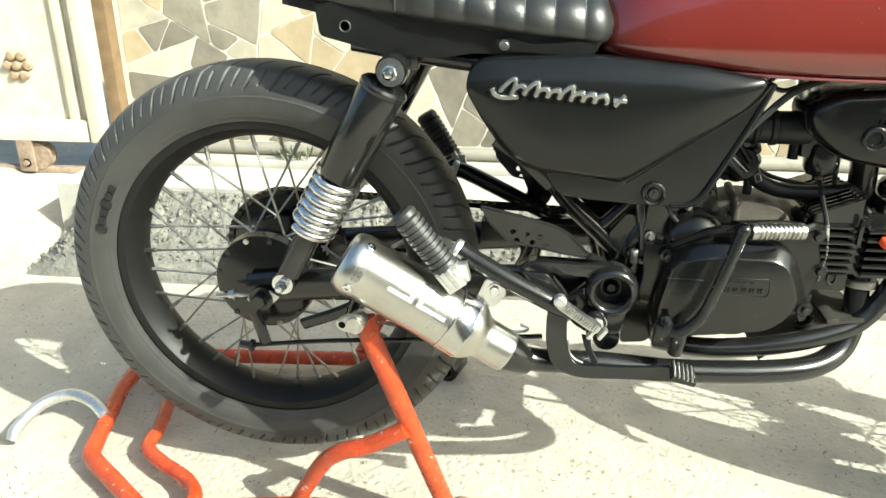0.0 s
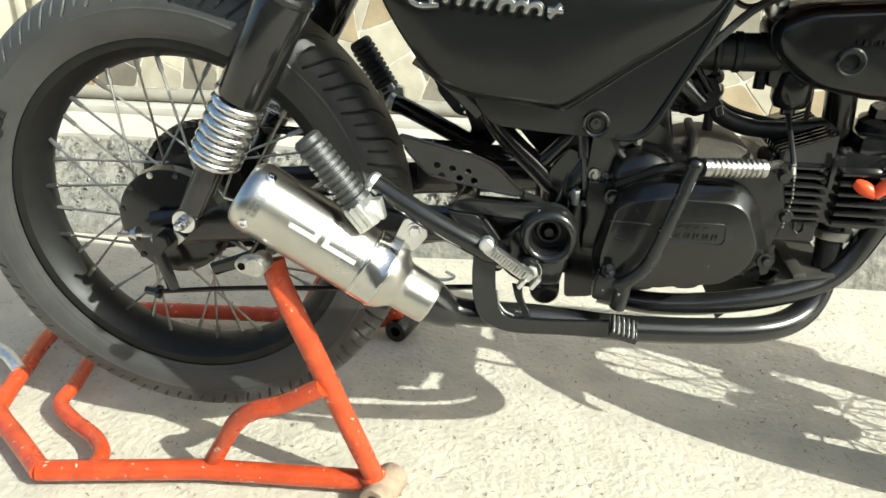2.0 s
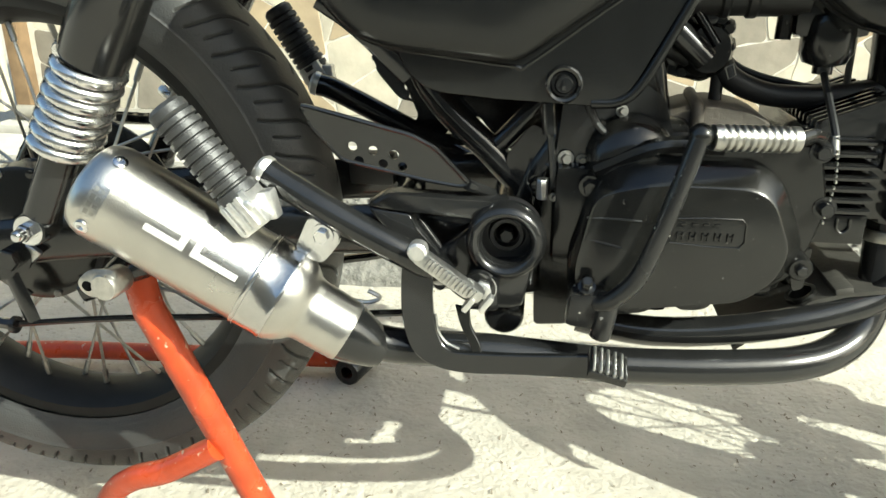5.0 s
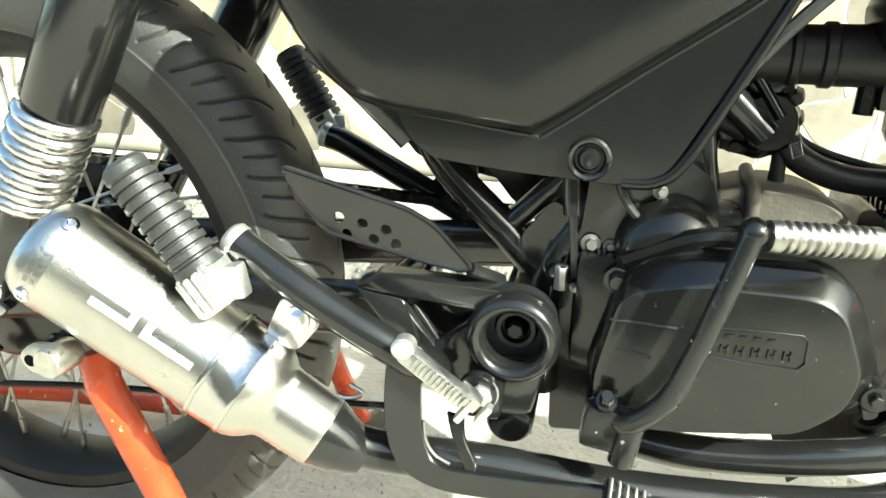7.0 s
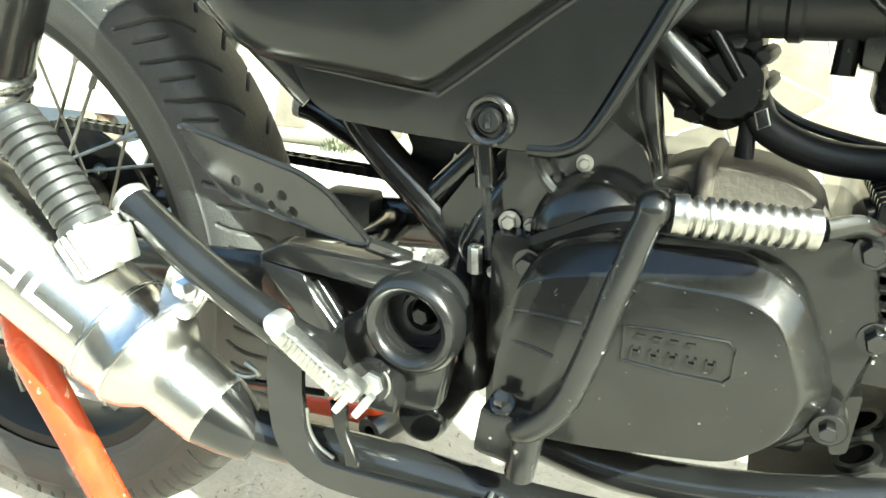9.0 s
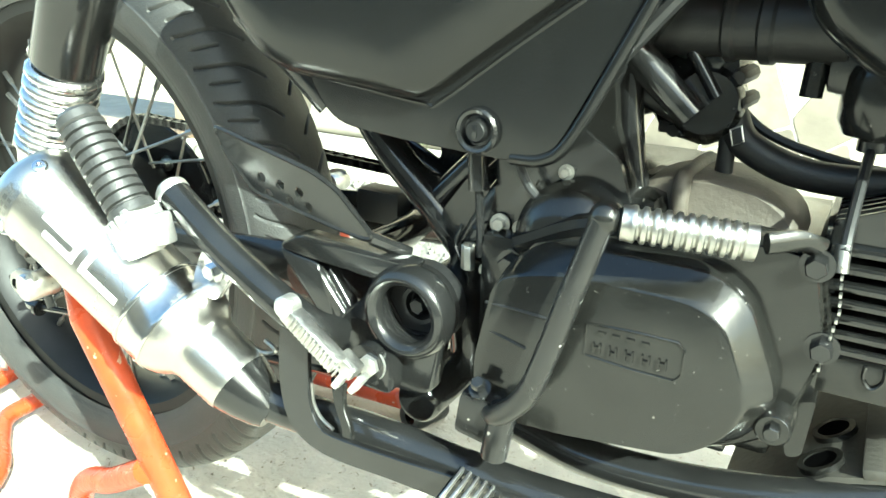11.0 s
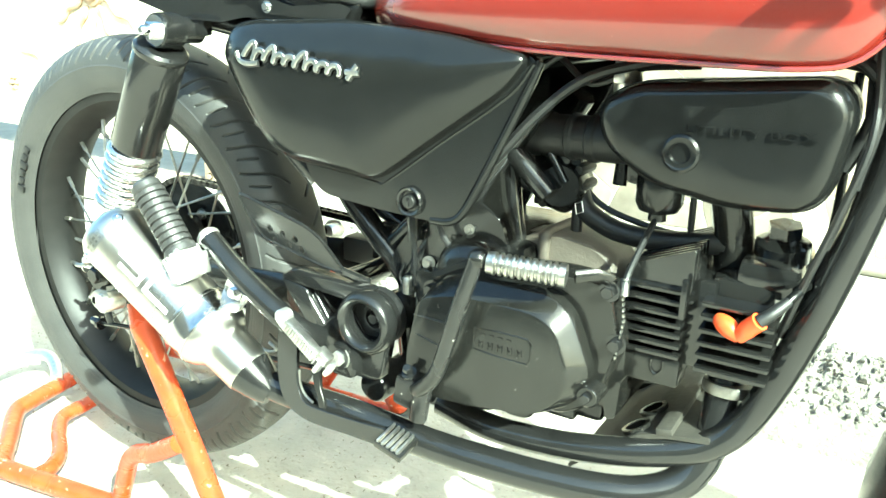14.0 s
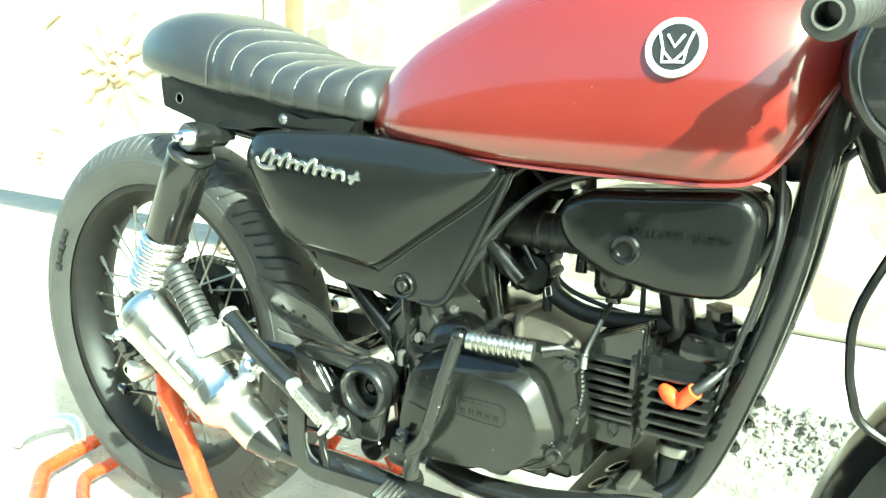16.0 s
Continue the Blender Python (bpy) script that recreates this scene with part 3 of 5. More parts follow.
        part("dome_nut", join(lathe([(0.0165 * s, 0.013), (0.0165 * s, 0.016), (0.0, 0.016)], q, (0, out, 0), 24), bolt(q + Vector((0, out * 0.016, 0)), (0, out, 0), 0.0095 * s, 0.009, washer=False),
                              lathe([(0.006, 0.024), (0.006, 0.031), (0.004, 0.034), (0, 0.035)], q, (0, out, 0), 16)), M_CHROME, body)
    return body


shock(-0.127, -0.115)
shock(0.127, 0.115)

# frame tubes
frame_runs = [
    ("rear_rail", [(0.15, -0.07, 0.712), (0.30, -0.075, 0.69), (0.46, -0.06, 0.675), (0.62, -0.03, 0.685)], 0.0125),
    ("rear_rail", [(0.15, 0.07, 0.712), (0.30, 0.075, 0.69), (0.46, 0.06, 0.675), (0.62, 0.03, 0.685)], 0.0125),
    ("seat_stay", [(0.385, -0.07, 0.64), (0.398, -0.07, 0.565), (0.419, -0.07, 0.521), (0.465, -0.07, 0.476), (0.495, -0.07, 0.445)], 0.0125),
    ("seat_stay", [(0.385, 0.07, 0.64), (0.398, 0.07, 0.565), (0.419, 0.07, 0.521), (0.465, 0.07, 0.476), (0.495, 0.07, 0.445)], 0.0125),
    ("stay_brace", [(0.466, -0.07, 0.478), (0.50, -0.068, 0.514), (0.545, -0.066, 0.56)], 0.009),
    ("centre_tube", [(0.62, -0.05, 0.64), (0.55, -0.07, 0.53), (0.50, -0.075, 0.44), (0.50, -0.07, 0.35)], 0.014),
    ("centre_tube", [(0.62, 0.05, 0.64), (0.55, 0.07, 0.53), (0.50, 0.075, 0.44), (0.50, 0.07, 0.35)], 0.014),
    ("backbone", [(0.45, 0, 0.66), (0.62, 0, 0.69), (0.80, 0, 0.725), (0.93, 0, 0.745)], 0.02),
    ("down_tube", [(0.925, -0.05, 0.80), (0.912, -0.056, 0.70), (0.897, -0.06, 0.59), (0.868, -0.06, 0.475), (0.840, -0.062, 0.397), (0.812, -0.07, 0.362), (0.775, -0.08, 0.347), (0.726, -0.088, 0.3355), (0.667, -0.09, 0.325), (0.605, -0.092, 0.3225), (0.548, -0.088, 0.330)], 0.0135),
    ("down_tube", [(0.925, 0.05, 0.80), (0.912, 0.056, 0.70), (0.897, 0.06, 0.59), (0.868, 0.06, 0.475), (0.840, 0.062, 0.397), (0.812, 0.07, 0.362), (0.775, 0.08, 0.347), (0.726, 0.088, 0.3355), (0.667, 0.09, 0.325), (0.605, 0.092, 0.3225), (0.548, 0.088, 0.330)], 0.0135),
    ("cross_tube", [(0.555, -0.085, 0.331), (0.555, 0.085, 0.331)], 0.012),
    ("intake_brace", [(0.578, -0.058, 0.614), (0.600, -0.06, 0.592), (0.638, -0.06, 0.557)], 0.0105),
    ("intake_brace", [(0.616, -0.045, 0.612), (0.634, -0.046, 0.588), (0.648, -0.048, 0.568)], 0.0042),
]
for name, pts, r in frame_runs:
    part(name, tube(pts, r, 14, 6), M_FRAME, bike)
part("gusset", plate([(0.478, 0.475), (0.50, 0.505), (0.525, 0.49), (0.515, 0.42), (0.49, 0.43)], [(-0.082, 0), (-0.078, 0)], 0.006), M_FRAME, bike)
part("engine_plate", plate([(0.525, 0.535), (0.575, 0.55), (0.605, 0.53), (0.615, 0.50), (0.575, 0.47), (0.52, 0.47)], [(-0.088, 0), (-0.083, 0)], 0.006), M_FRAME, bike)
for x, z in ((0.545, 0.525), (0.57, 0.538), (0.505, 0.455)):
    part("frame_bolt", bolt((x, -0.089, z), (0, -1, 0), 0.0048, 0.007), M_CASE, bike)
for x, y, z, r, m in ((0.529, -0.092, 0.478, 0.0046, M_SPOKE), (0.542, -0.09, 0.477, 0.0030, M_SPOKE), (0.572, -0.09, 0.519, 0.0034, M_SPOKE), (0.556, -0.088, 0.508, 0.003, M_CASE), (0.536, -0.09, 0.462, 0.0026, M_SPOKE), (0.521, -0.096, 0.445, 0.0026, M_SPOKE)):
    part("clip_bolt", bolt((x, y, z), (0.15, -1, 0.12), r, 0.006), m, bike)
part("switch_plate", block((0.522, -0.091, 0.455), (0.016, 0.003, 0.022), 0.001, (8, 28, 0)), M_CASE, bike)
part("spring_bracket", join(block((0.5335, -0.09, 0.468), (0.018, 0.004, 0.006), 0.001, (0, 30, 0)), block((0.531, -0.089, 0.452), (0.006, 0.005, 0.014), 0.001, (0, 14, 0))), M_ZINC, bike)
for pts in ([(0.512, -0.096, 0.474), (0.520, -0.098, 0.470), (0.528, -0.096, 0.462), (0.524, -0.094, 0.450)], [(0.516, -0.095, 0.466), (0.526, -0.097, 0.458), (0.530, -0.095, 0.444), (0.522, -0.095, 0.436)],
            [(0.500, -0.09, 0.472), (0.497, -0.094, 0.458), (0.504, -0.096, 0.447), (0.510, -0.094, 0.436)]):
    part("wire", tube(pts, 0.0013, 6), M_SATIN if pts[0][0] < 0.51 else M_FRAME, bike)
part("rear_engine_mount", plate([(0.509, 0.304), (0.541, 0.307), (0.558, 0.322), (0.560, 0.475), (0.532, 0.49), (0.502, 0.470), (0.498, 0.40), (0.507, 0.345)], [(-0.045, 0), (-0.058, 0), (-0.060, 0.002)], 0.006), M_CASE, bike)
part("upper_mount", plate([(0.545, 0.50), (0.614, 0.498), (0.607, 0.520), (0.596, 0.548), (0.588, 0.60), (0.55, 0.60)], [(-0.052, 0), (-0.068, 0), (-0.070, 0.002)], 0.005), M_CASE, bike)
part("upper_post", tube([(0.594, -0.055, 0.60), (0.600, -0.056, 0.55), (0.609, -0.056, 0.505)], 0.008, 12), M_FRAME, bike)
part("brake_switch", join(tube([(0.512, -0.095, 0.525), (0.515, -0.097, 0.50)], 0.007, 10, 1), tube([(0.515, -0.097, 0.50), (0.52, -0.1, 0.455)], 0.003, 8, 1)), M_FRAME, bike)
coil = [(0.5105 + 0.004 * math.cos(k * 0.9), -0.1 + 0.004 * math.sin(k * 0.9), 0.462 - 0.00022 * k) for k in range(80)]
part("return_spring", tube(coil, 0.0011, 5, 1), M_ZINC, bike)

# pivot casting with ring and triangular opening
cast = part("pivot_casting", join(
    plate([(0.364, 0.441), (0.383, 0.4535), (0.452, 0.452), (0.486, 0.450), (0.474, 0.432), (0.40, 0.436)], [(-0.112, 0), (-0.124, 0), (-0.1285, 0.002), (-0.130, 0.005)], 0.007),
    plate([(0.364, 0.441), (0.402, 0.438), (0.407, 0.428), (0.444, 0.382), (0.428, 0.362)], [(-0.111, 0), (-0.123, 0), (-0.1275, 0.002), (-0.129, 0.005)], 0.007),
    tube([(0.4085, -0.121, 0.4285), (0.4365, -0.1225, 0.391)], 0.0035, 10, 1),
    plate([(0.424, 0.402), (0.452, 0.424), (0.470, 0.395), (0.507, 0.398), (0.499, 0.357), (0.490, 0.3535), (0.459, 0.352), (0.440, 0.364), (0.418, 0.387)], [(-0.115, 0), (-0.127, 0), (-0.1295, 0.002), (-0.130, 0.005)], 0.004),
    lathe([(0.0265 + 0.0070 * math.cos(k * math.pi / 8), -0.130 + 0.0125 * math.sin(k * math.pi / 8)) for k in range(16)], (0.483, 0, 0.417), (0, 1, 0), 48, ring=True)),
    M_FRAME, bike, "black cast pivot bracket with a thick ring")
part("lower_stub", lathe([(0.0, 0.020), (0.010, 0.021), (0.0150, 0.020), (0.0172, 0.017), (0.0175, 0.012), (0.0175, -0.06)], (0.483, -0.10, 0.341), (0, -1, 0), 28), M_FRAME, bike)
part("pivot_recess", lathe([(0.030, -0.104), (0.030, -0.114), (0.016, -0.114), (0.014, -0.118), (0.011, -0.118), (0.010, -0.112), (0.0, -0.112)], (0.483, 0, 0.417), (0, 1, 0), 30), M_HOSE, cast)
part("pivot_nut", bolt((0.483, -0.112, 0.417), (0, -1, 0), 0.0062, 0.010), M_HOSE, cast)
# heel guard with holes
og = rounded([(0.315, 0.525), (0.322, 0.524), (0.405, 0.503), (0.424, 0.493), (0.452, 0.463), (0.444, 0.461), (0.418, 0.465), (0.347, 0.480), (0.323, 0.507)], 0.006)
HOLES = ((0.356, 0.492), (0.373, 0.489), (0.390, 0.486), (0.361, 0.480), (0.381, 0.478), (0.397, 0.476))


def perforated(outline, holes, r, place, thick):
    """A sheet with round holes: place(x, z) gives a corner of its near face."""
    bm = bmesh.new()
    loops = [outline] + [[(x + r * math.cos(k * math.pi / 8), z + r * math.sin(k * math.pi / 8)) for k in range(16)] for x, z in holes]
    edges = []
    for loop in loops:
        vs = [bm.verts.new((p[0], 0.0, p[1])) for p in loop]
        edges += [bm.edges.new((vs[i], vs[(i + 1) % len(vs)])) for i in range(len(vs))]
    faces = [g for g in bmesh.ops.triangle_fill(bm, edges=edges, use_beauty=True)["geom"] if isinstance(g, bmesh.types.BMFace)]
    grown = bmesh.ops.extrude_face_region(bm, geom=faces)["geom"]
    bmesh.ops.translate(bm, vec=(0, thick, 0), verts=[g for g in grown if isinstance(g, bmesh.types.BMVert)])
    for v in bm.verts:
        v.co.y += place(v.co.x, v.co.z)
    return bm


for s, dx, dz in ((-1, 0.0, 0.0), (1, 0.0, 0.004)):
    edge_line = [(p[0] + dx, p[1] + dz) for p in og]
    part("heel_guard", perforated(edge_line, [(x + dx, z + dz) for x, z in HOLES], 0.0040, lambda x, z: s * (0.128 + 0.1 * (z - 0.49)), s * 0.003), M_FRAME, bike, "black sheet heel guard with six holes")
    part("guard_hem", tube([(p[0], s * (0.1300 + 0.1 * (p[1] - 0.49)), p[1]) for p in edge_line], 0.0019, 6, 1), M_FRAME, bike)
# two added dark plates close the bright gaps behind the seat stays
part("inner_fender", plate([(0.425, 0.60), (0.53, 0.60), (0.53, 0.46), (0.475, 0.455), (0.455, 0.474), (0.440, 0.492), (0.428, 0.505)], [(0.040, 0), (0.030, 0)], 0.006), M_SATIN, bike)
part("chain_guard", plate([(0.350, 0.520), (0.372, 0.468), (0.365, 0.458), (0.368, 0.449), (0.402, 0.447), (0.413, 0.470), (0.411, 0.56), (0.372, 0.56)], [(0.112, 0), (0.106, 0), (0.105, 0.001)], 0.006), M_SATIN, bike)
part("chain_slider", block((0.328, 0.070, 0.418), (0.050, 0.030, 0.034), 0.006), M_HOSE, bike)
part("guard_stay", tube([(0.45, -0.128, 0.463), (0.47, -0.11, 0.45)], 0.005, 8, 1), M_FRAME, bike)

# muffler
M0, MD = Vector((0.137, -0.178, 0.476)), Vector((0.238, 0.014, -0.148)).normalized()
muf = part("muffler", lathe([(0.0249, 0.018), (0.0300, 0.016), (0.0352, 0.019), (0.0388, 0.0255), (0.0404, 0.032), (0.0406, 0.045), (0.0399, 0.0462), (0.0399, 0.168), (0.0418, 0.17)],
                            M0, MD, 56), M_STEEL, bike, "brushed steel muffler with a clamp band")
part("end_opening", lathe([(0.0000, 0.030), (0.0196, 0.030), (0.0245, 0.020), (0.0251, 0.0175)], M0, MD, 40), M_CASE, muf)
part("clamp_band", lathe([(0.0400, 0.166), (0.0417, 0.1665), (0.0420, 0.1675), (0.0417, 0.169), (0.0412, 0.170), (0.0411, 0.190), (0.0417, 0.191), (0.0420, 0.1925), (0.0417, 0.194), (0.0402, 0.1945)], M0, MD, 56), M_BAND, muf)
part("front_cone", lathe([(0.0405, 0.194), (0.0400, 0.198), (0.0372, 0.205), (0.0325, 0.2115), (0.0292, 0.215), (0.0281, 0.218), (0.0276, 0.222)] + [(0.0274 - 0.00006 * k + (0.0005 if k % 2 else 0.0), 0.2235 + 0.0026 * k) for k in range(12)] + [(0.0264, 0.256), (0.0256, 0.258)], M0, MD, 48), M_STEEL, muf)
part("inlet_collar", lathe([(0.0263, 0.256), (0.0254, 0.260), (0.0214, 0.274), (0.0169, 0.286), (0.0133, 0.292)], M0, MD, 40), M_FRAME, muf, "black painted inlet collar")


def on_muffler(s, deg, r=0.0399):
    """A place on the muffler's skin: s along it, deg round it (0 faces the viewer's side, 90 up)."""
    up = (Vector((0, 0, 1)) - MD * MD.z).normalized()
    out = MD.cross(up) if MD.cross(up).y < 0 else up.cross(MD)
    a = math.radians(deg)
    nrm = out * math.cos(a) + up * math.sin(a)
    return M0 + MD * s + nrm * r, nrm


for deg in (66, -22, 150):
    q, nrm = on_muffler(0.037, deg, 0.0403)
    part("end_screw", join(lathe([(0.0058, 0), (0.0058, 0.002), (0.0045, 0.0028), (0.0026, 0.0028), (0.0026, 0.001), (0, 0.001)], q, nrm, 18)), M_CHROME, muf)
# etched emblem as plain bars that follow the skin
def skin_bar(s0, s1, d0, d1, name="emblem_bar", mat=None, lift=0.0004):
    grid = []
    for i in range(7):
        s = s0 + (s1 - s0) * i / 6
        grid.append([on_muffler(s, d0 + (d1 - d0) * j / 6, 0.0399 + lift)[0] for j in range(7)])
    bm = bmesh.new()
    vs = [[bm.verts.new(p) for p in row] for row in grid]
    for i in range(6):
        for j in range(6):
            bm.faces.new((vs[i][j], vs[i + 1][j], vs[i + 1][j + 1], vs[i][j + 1]))
    part(name, bm, mat or M_MARK, muf)


# two stepped bands, slanting with the sleeve
for s0, s1, d0, d1 in ((0.070, 0.104, 44, 52), (0.070, 0.076, 37, 44), (0.070, 0.112, 29, 37), (0.106, 0.112, 22, 29), (0.078, 0.112, 14, 22),
                       (0.118, 0.124, 22, 44), (0.118, 0.150, 44, 52), (0.118, 0.158, 14, 22)):
    skin_bar(s0, s1, d0, d1)
skin_bar(0.032, 0.0445, -6, 34, "maker_label", M_ZINC, 0.0012)
for d in (-3, 6, 15, 24):
    skin_bar(0.034, 0.0375, d, d + 6, "label_mark", M_SPOKE, 0.0015)
    skin_bar(0.039, 0.0425, d + 1, d + 5, "label_mark", M_SPOKE, 0.0015)
tab = Vector((0.337, -0.166, 0.427))
part("hanger_tab", join(plate([(0.326, 0.443), (0.347, 0.437), (0.353, 0.423), (0.335, 0.400), (0.312, 0.412)], [(tab.y + 0.006, 0), (tab.y + 0.002, 0), (tab.y + 0.001, 0.0008)], 0.008), bolt(tab + Vector((0, -0.001, 0)), (0, -1, 0), 0.0062, 0.005)), M_CHROME, muf)
part("spring_hook", tube([(0.345, -0.15, 0.365), (0.368, -0.152, 0.363), (0.38, -0.152, 0.368), (0.370, -0.152, 0.374)], 0.0018, 6), M_ZINC, muf)

part("exhaust_pipe", tube([(0.368, -0.163, 0.334), (0.40, -0.155, 0.325), (0.47, -0.145, 0.320), (0.56, -0.135, 0.3095), (0.62, -0.127, 0.306), (0.68, -0.118, 0.305), (0.732, -0.107, 0.306), (0.768, -0.092, 0.310), (0.793, -0.076, 0.322), (0.807, -0.062, 0.347), (0.811, -0.050, 0.385), (0.811, -0.04, 0.425)],
                          0.0155, 18, 8), M_FRAME, bike, "black painted exhaust pipe")
part("exhaust_flange", lathe([(0.015, -0.005), (0.021, -0.005), (0.022, 0.0), (0.021, 0.005), (0.015, 0.005)], (0.814, -0.044, 0.408), (0, 0.1, 1), 24), M_SPOKE, bike)

# passenger footrest, folded up, and its hanger tube
def passenger_rest(s, a, b, run):
    bar = part("footrest_hanger", tube(run, 0.0122, 14), M_FRAME, bike)
    a, b = Vector(a), Vector(b)
    d = (b - a).normalized()
    prof = [(0.004, 0), (0.012, 0.0005), (0.0155, 0.004), (0.016, 0.010), (0.0145, 0.012)]
    for i in range(9):
        t = 0.0135 + i * 0.0074
        prof += [(0.0168, t), (0.0168, t + 0.0045), (0.0142, t + 0.0055), (0.0142, t + 0.0069)]
    prof += [(0.017, 0.081), (0.018, 0.088), (0.012, 0.089)]
    part("peg_rubber", lathe(prof, a, d, 28), M_GRIP, bar, "ribbed black rubber sleeve")
    turn = -math.degrees(math.atan2(d.z, d.x))
    part("peg_bracket", block(b + d * 0.012, (0.032, 0.032, 0.026), 0.003, (0, turn, 0)), M_ALU, bar, "bright cast peg bracket")
    across = Vector((-d.z, 0, d.x))
    for e in (-0.0095, -0.002, 0.0055):
        part("bracket_rib", block(b + d * 0.012 + across * e + Vector((0, s * 0.0165, 0)), (0.027, 0.006, 0.0035), 0.001, (0, turn, 0)), M_ALU, bar)
    part("bracket_ear", block(b + d * 0.016 + Vector((0.012, -s * 0.006, 0.006)), (0.024, 0.014, 0.012), 0.003, (0, turn + 25, 0)), M_ALU, bar)
    part("bracket_pin", lathe([(0.0045, 0), (0.0045, 0.002), (0.003, 0.003), (0, 0.003)], b + d * 0.010 + Vector((0.006, s * 0.0155, 0.006)), (0, s, 0), 14), M_ALU, bar)
    part("hanger_tip", lathe([(0.0122, 0), (0.0128, 0.001), (0.0128, 0.006), (0.010, 0.009), (0, 0.0095)], Vector(run[0]), (Vector(run[0]) - Vector(run[1])), 16), M_ALU, bar)


passenger_rest(-1, (0.224, -0.182, 0.532), (0.278, -0.182, 0.462), [(0.292, -0.155, 0.474), (0.306, -0.157, 0.466), (0.36, -0.165, 0.438), (0.418, -0.165, 0.408), (0.43, -0.14, 0.39)])
passenger_rest(1, (0.210, 0.125, 0.580), (0.249, 0.125, 0.516), [(0.264, 0.095, 0.502), (0.284, 0.096, 0.495), (0.36, 0.10, 0.456), (0.44, 0.10, 0.415)])

# rider's footrest and brake pedal
rest = part("rider_footrest", block((0.4375, -0.178, 0.4055), (0.052, 0.013, 0.0125), 0.003, (0, 35, 0)), M_REST, bike, "folded bare metal footrest")
part("footrest_end", lathe([(0.006, -0.007), (0.0078, -0.005), (0.0078, 0.005), (0.006, 0.007)], (0.417, -0.178, 0.423), (0, 1, 0), 18), M_ALU, rest)
part("footrest_clevis", block((0.460, -0.170, 0.388), (0.018, 0.014, 0.011), 0.003, (0, 35, 0)), M_REST, rest)
part("clevis_prong", block((0.471, -0.174, 0.379), (0.005, 0.010, 0.016), 0.0015, (0, 35, 0)), M_ALU, rest)
part("clevis_prong", block((0.457, -0.174, 0.378), (0.005, 0.010, 0.014), 0.0015, (0, 35, 0)), M_ALU, rest)
for k in range(13):
    part("footrest_tooth", block((0.4255 + 0.0030 * k, -0.1855, 0.4155 - 0.0021 * k), (0.0014, 0.0030, 0.009), 0.0004, (0, 35, 0)), M_REST, rest)
part("footrest_pin", bolt((0.466, -0.153, 0.382), (0, -1, 0), 0.008, 0.005), M_ALU, rest)
part("footrest_lug", join(lathe([(0.014, -0.004), (0.014, 0.004), (0, 0.004)], (0.463, -0.150, 0.382), (0, -1, 0), 24), block((0.466, -0.14, 0.374), (0.026, 0.02, 0.028), 0.004)), M_FRAME, bike)
def strap(left, right, y0, y1, thick=0.005):
    """A bent flat bar between two edge lines, with eased edges; y runs from y0 to y1 along it."""
    a, b = spline([(p[0], 0, p[1]) for p in left], 6), spline([(p[0], 0, p[1]) for p in right], 6)
    rings = []
    for k, (p, q) in enumerate(zip(a, b)):
        y = y0 + (y1 - y0) * k / (len(a) - 1)
        e = (q - p).normalized() * 0.0008
        rings.append([(p.x, y, p.z), (p.x, y - thick + 0.0008, p.z), (p.x + e.x, y - thick, p.z + e.z), (q.x - e.x, y - thick, q.z - e.z), (q.x, y - thick + 0.0008, q.z), (q.x, y, q.z)])
    return loft(rings)


pedal = part("brake_pedal", strap([(0.403, 0.412), (0.402, 0.385), (0.4035, 0.360), (0.410, 0.338), (0.424, 0.325), (0.452, 0.319), (0.503, 0.322), (0.556, 0.324)],
                                  [(0.428, 0.408), (0.4275, 0.385), (0.4295, 0.362), (0.4345, 0.346), (0.4425, 0.338), (0.457, 0.337), (0.505, 0.340), (0.556, 0.345)], -0.166, -0.182), M_FRAME, bike, "black bent flat-bar brake pedal")
part("pedal_edge", tube([(0.4300, -0.172, 0.366), (0.4320, -0.173, 0.352), (0.4390, -0.174, 0.342), (0.4500, -0.175, 0.337)], 0.0013, 6, 5), M_SPOKE, pedal)
part("pedal_rod", strap([(0.446, 0.374), (0.451, 0.358), (0.4595, 0.342), (0.4615, 0.326)], [(0.4575, 0.372), (0.4595, 0.358), (0.4675, 0.343), (0.470, 0.327)], -0.168, -0.178, 0.004), M_CASE, pedal)
pad_turn = Matrix.Rotation(radians(14), 3, "Y") @ Matrix.Rotation(radians(14), 3, "X")
pad_bars = [((0.0, -0.0125, 0), (0.030, 0.0035, 0.007)), ((0.0, 0.0125, 0), (0.030, 0.0035, 0.007)), ((-0.0132, 0, 0), (0.0036, 0.024, 0.007)), ((0.0132, 0, 0), (0.0036, 0.024, 0.007))]
part("pedal_pad", join(*[block(Vector((0.567, -0.198, 0.343)) + pad_turn @ Vector(off), size, 0.0012, (14, 14, 0)) for off, size in pad_bars]), M_CASE, pedal, "black open pedal pad with worn bare ribs")
for k in range(5):
    part("pad_rib", block((0.5565 + 0.0052 * k, -0.199, 0.3496 - 0.0013 * k), (0.0024, 0.026, 0.005), 0.001, (14, 14, 0)), M_ZINC, pedal)

# side cover
UP = [(0.302, 0.697), (0.292, 0.668), (0.313, 0.632), (0.336, 0.599), (0.359, 0.577), (0.384, 0.568), (0.480, 0.5595), (0.493, 0.564), (0.617, 0.652), (0.640, 0.683), (0.56, 0.697), (0.44, 0.706), (0.33, 0.703)]
LOW = [(0.375, 0.592), (0.391, 0.564), (0.401, 0.546), (0.417, 0.535), (0.470, 0.530), (0.546, 0.5265), (0.566, 0.529), (0.578, 0.543), (0.633, 0.650), (0.645, 0.682), (0.56, 0.69), (0.42, 0.68)]


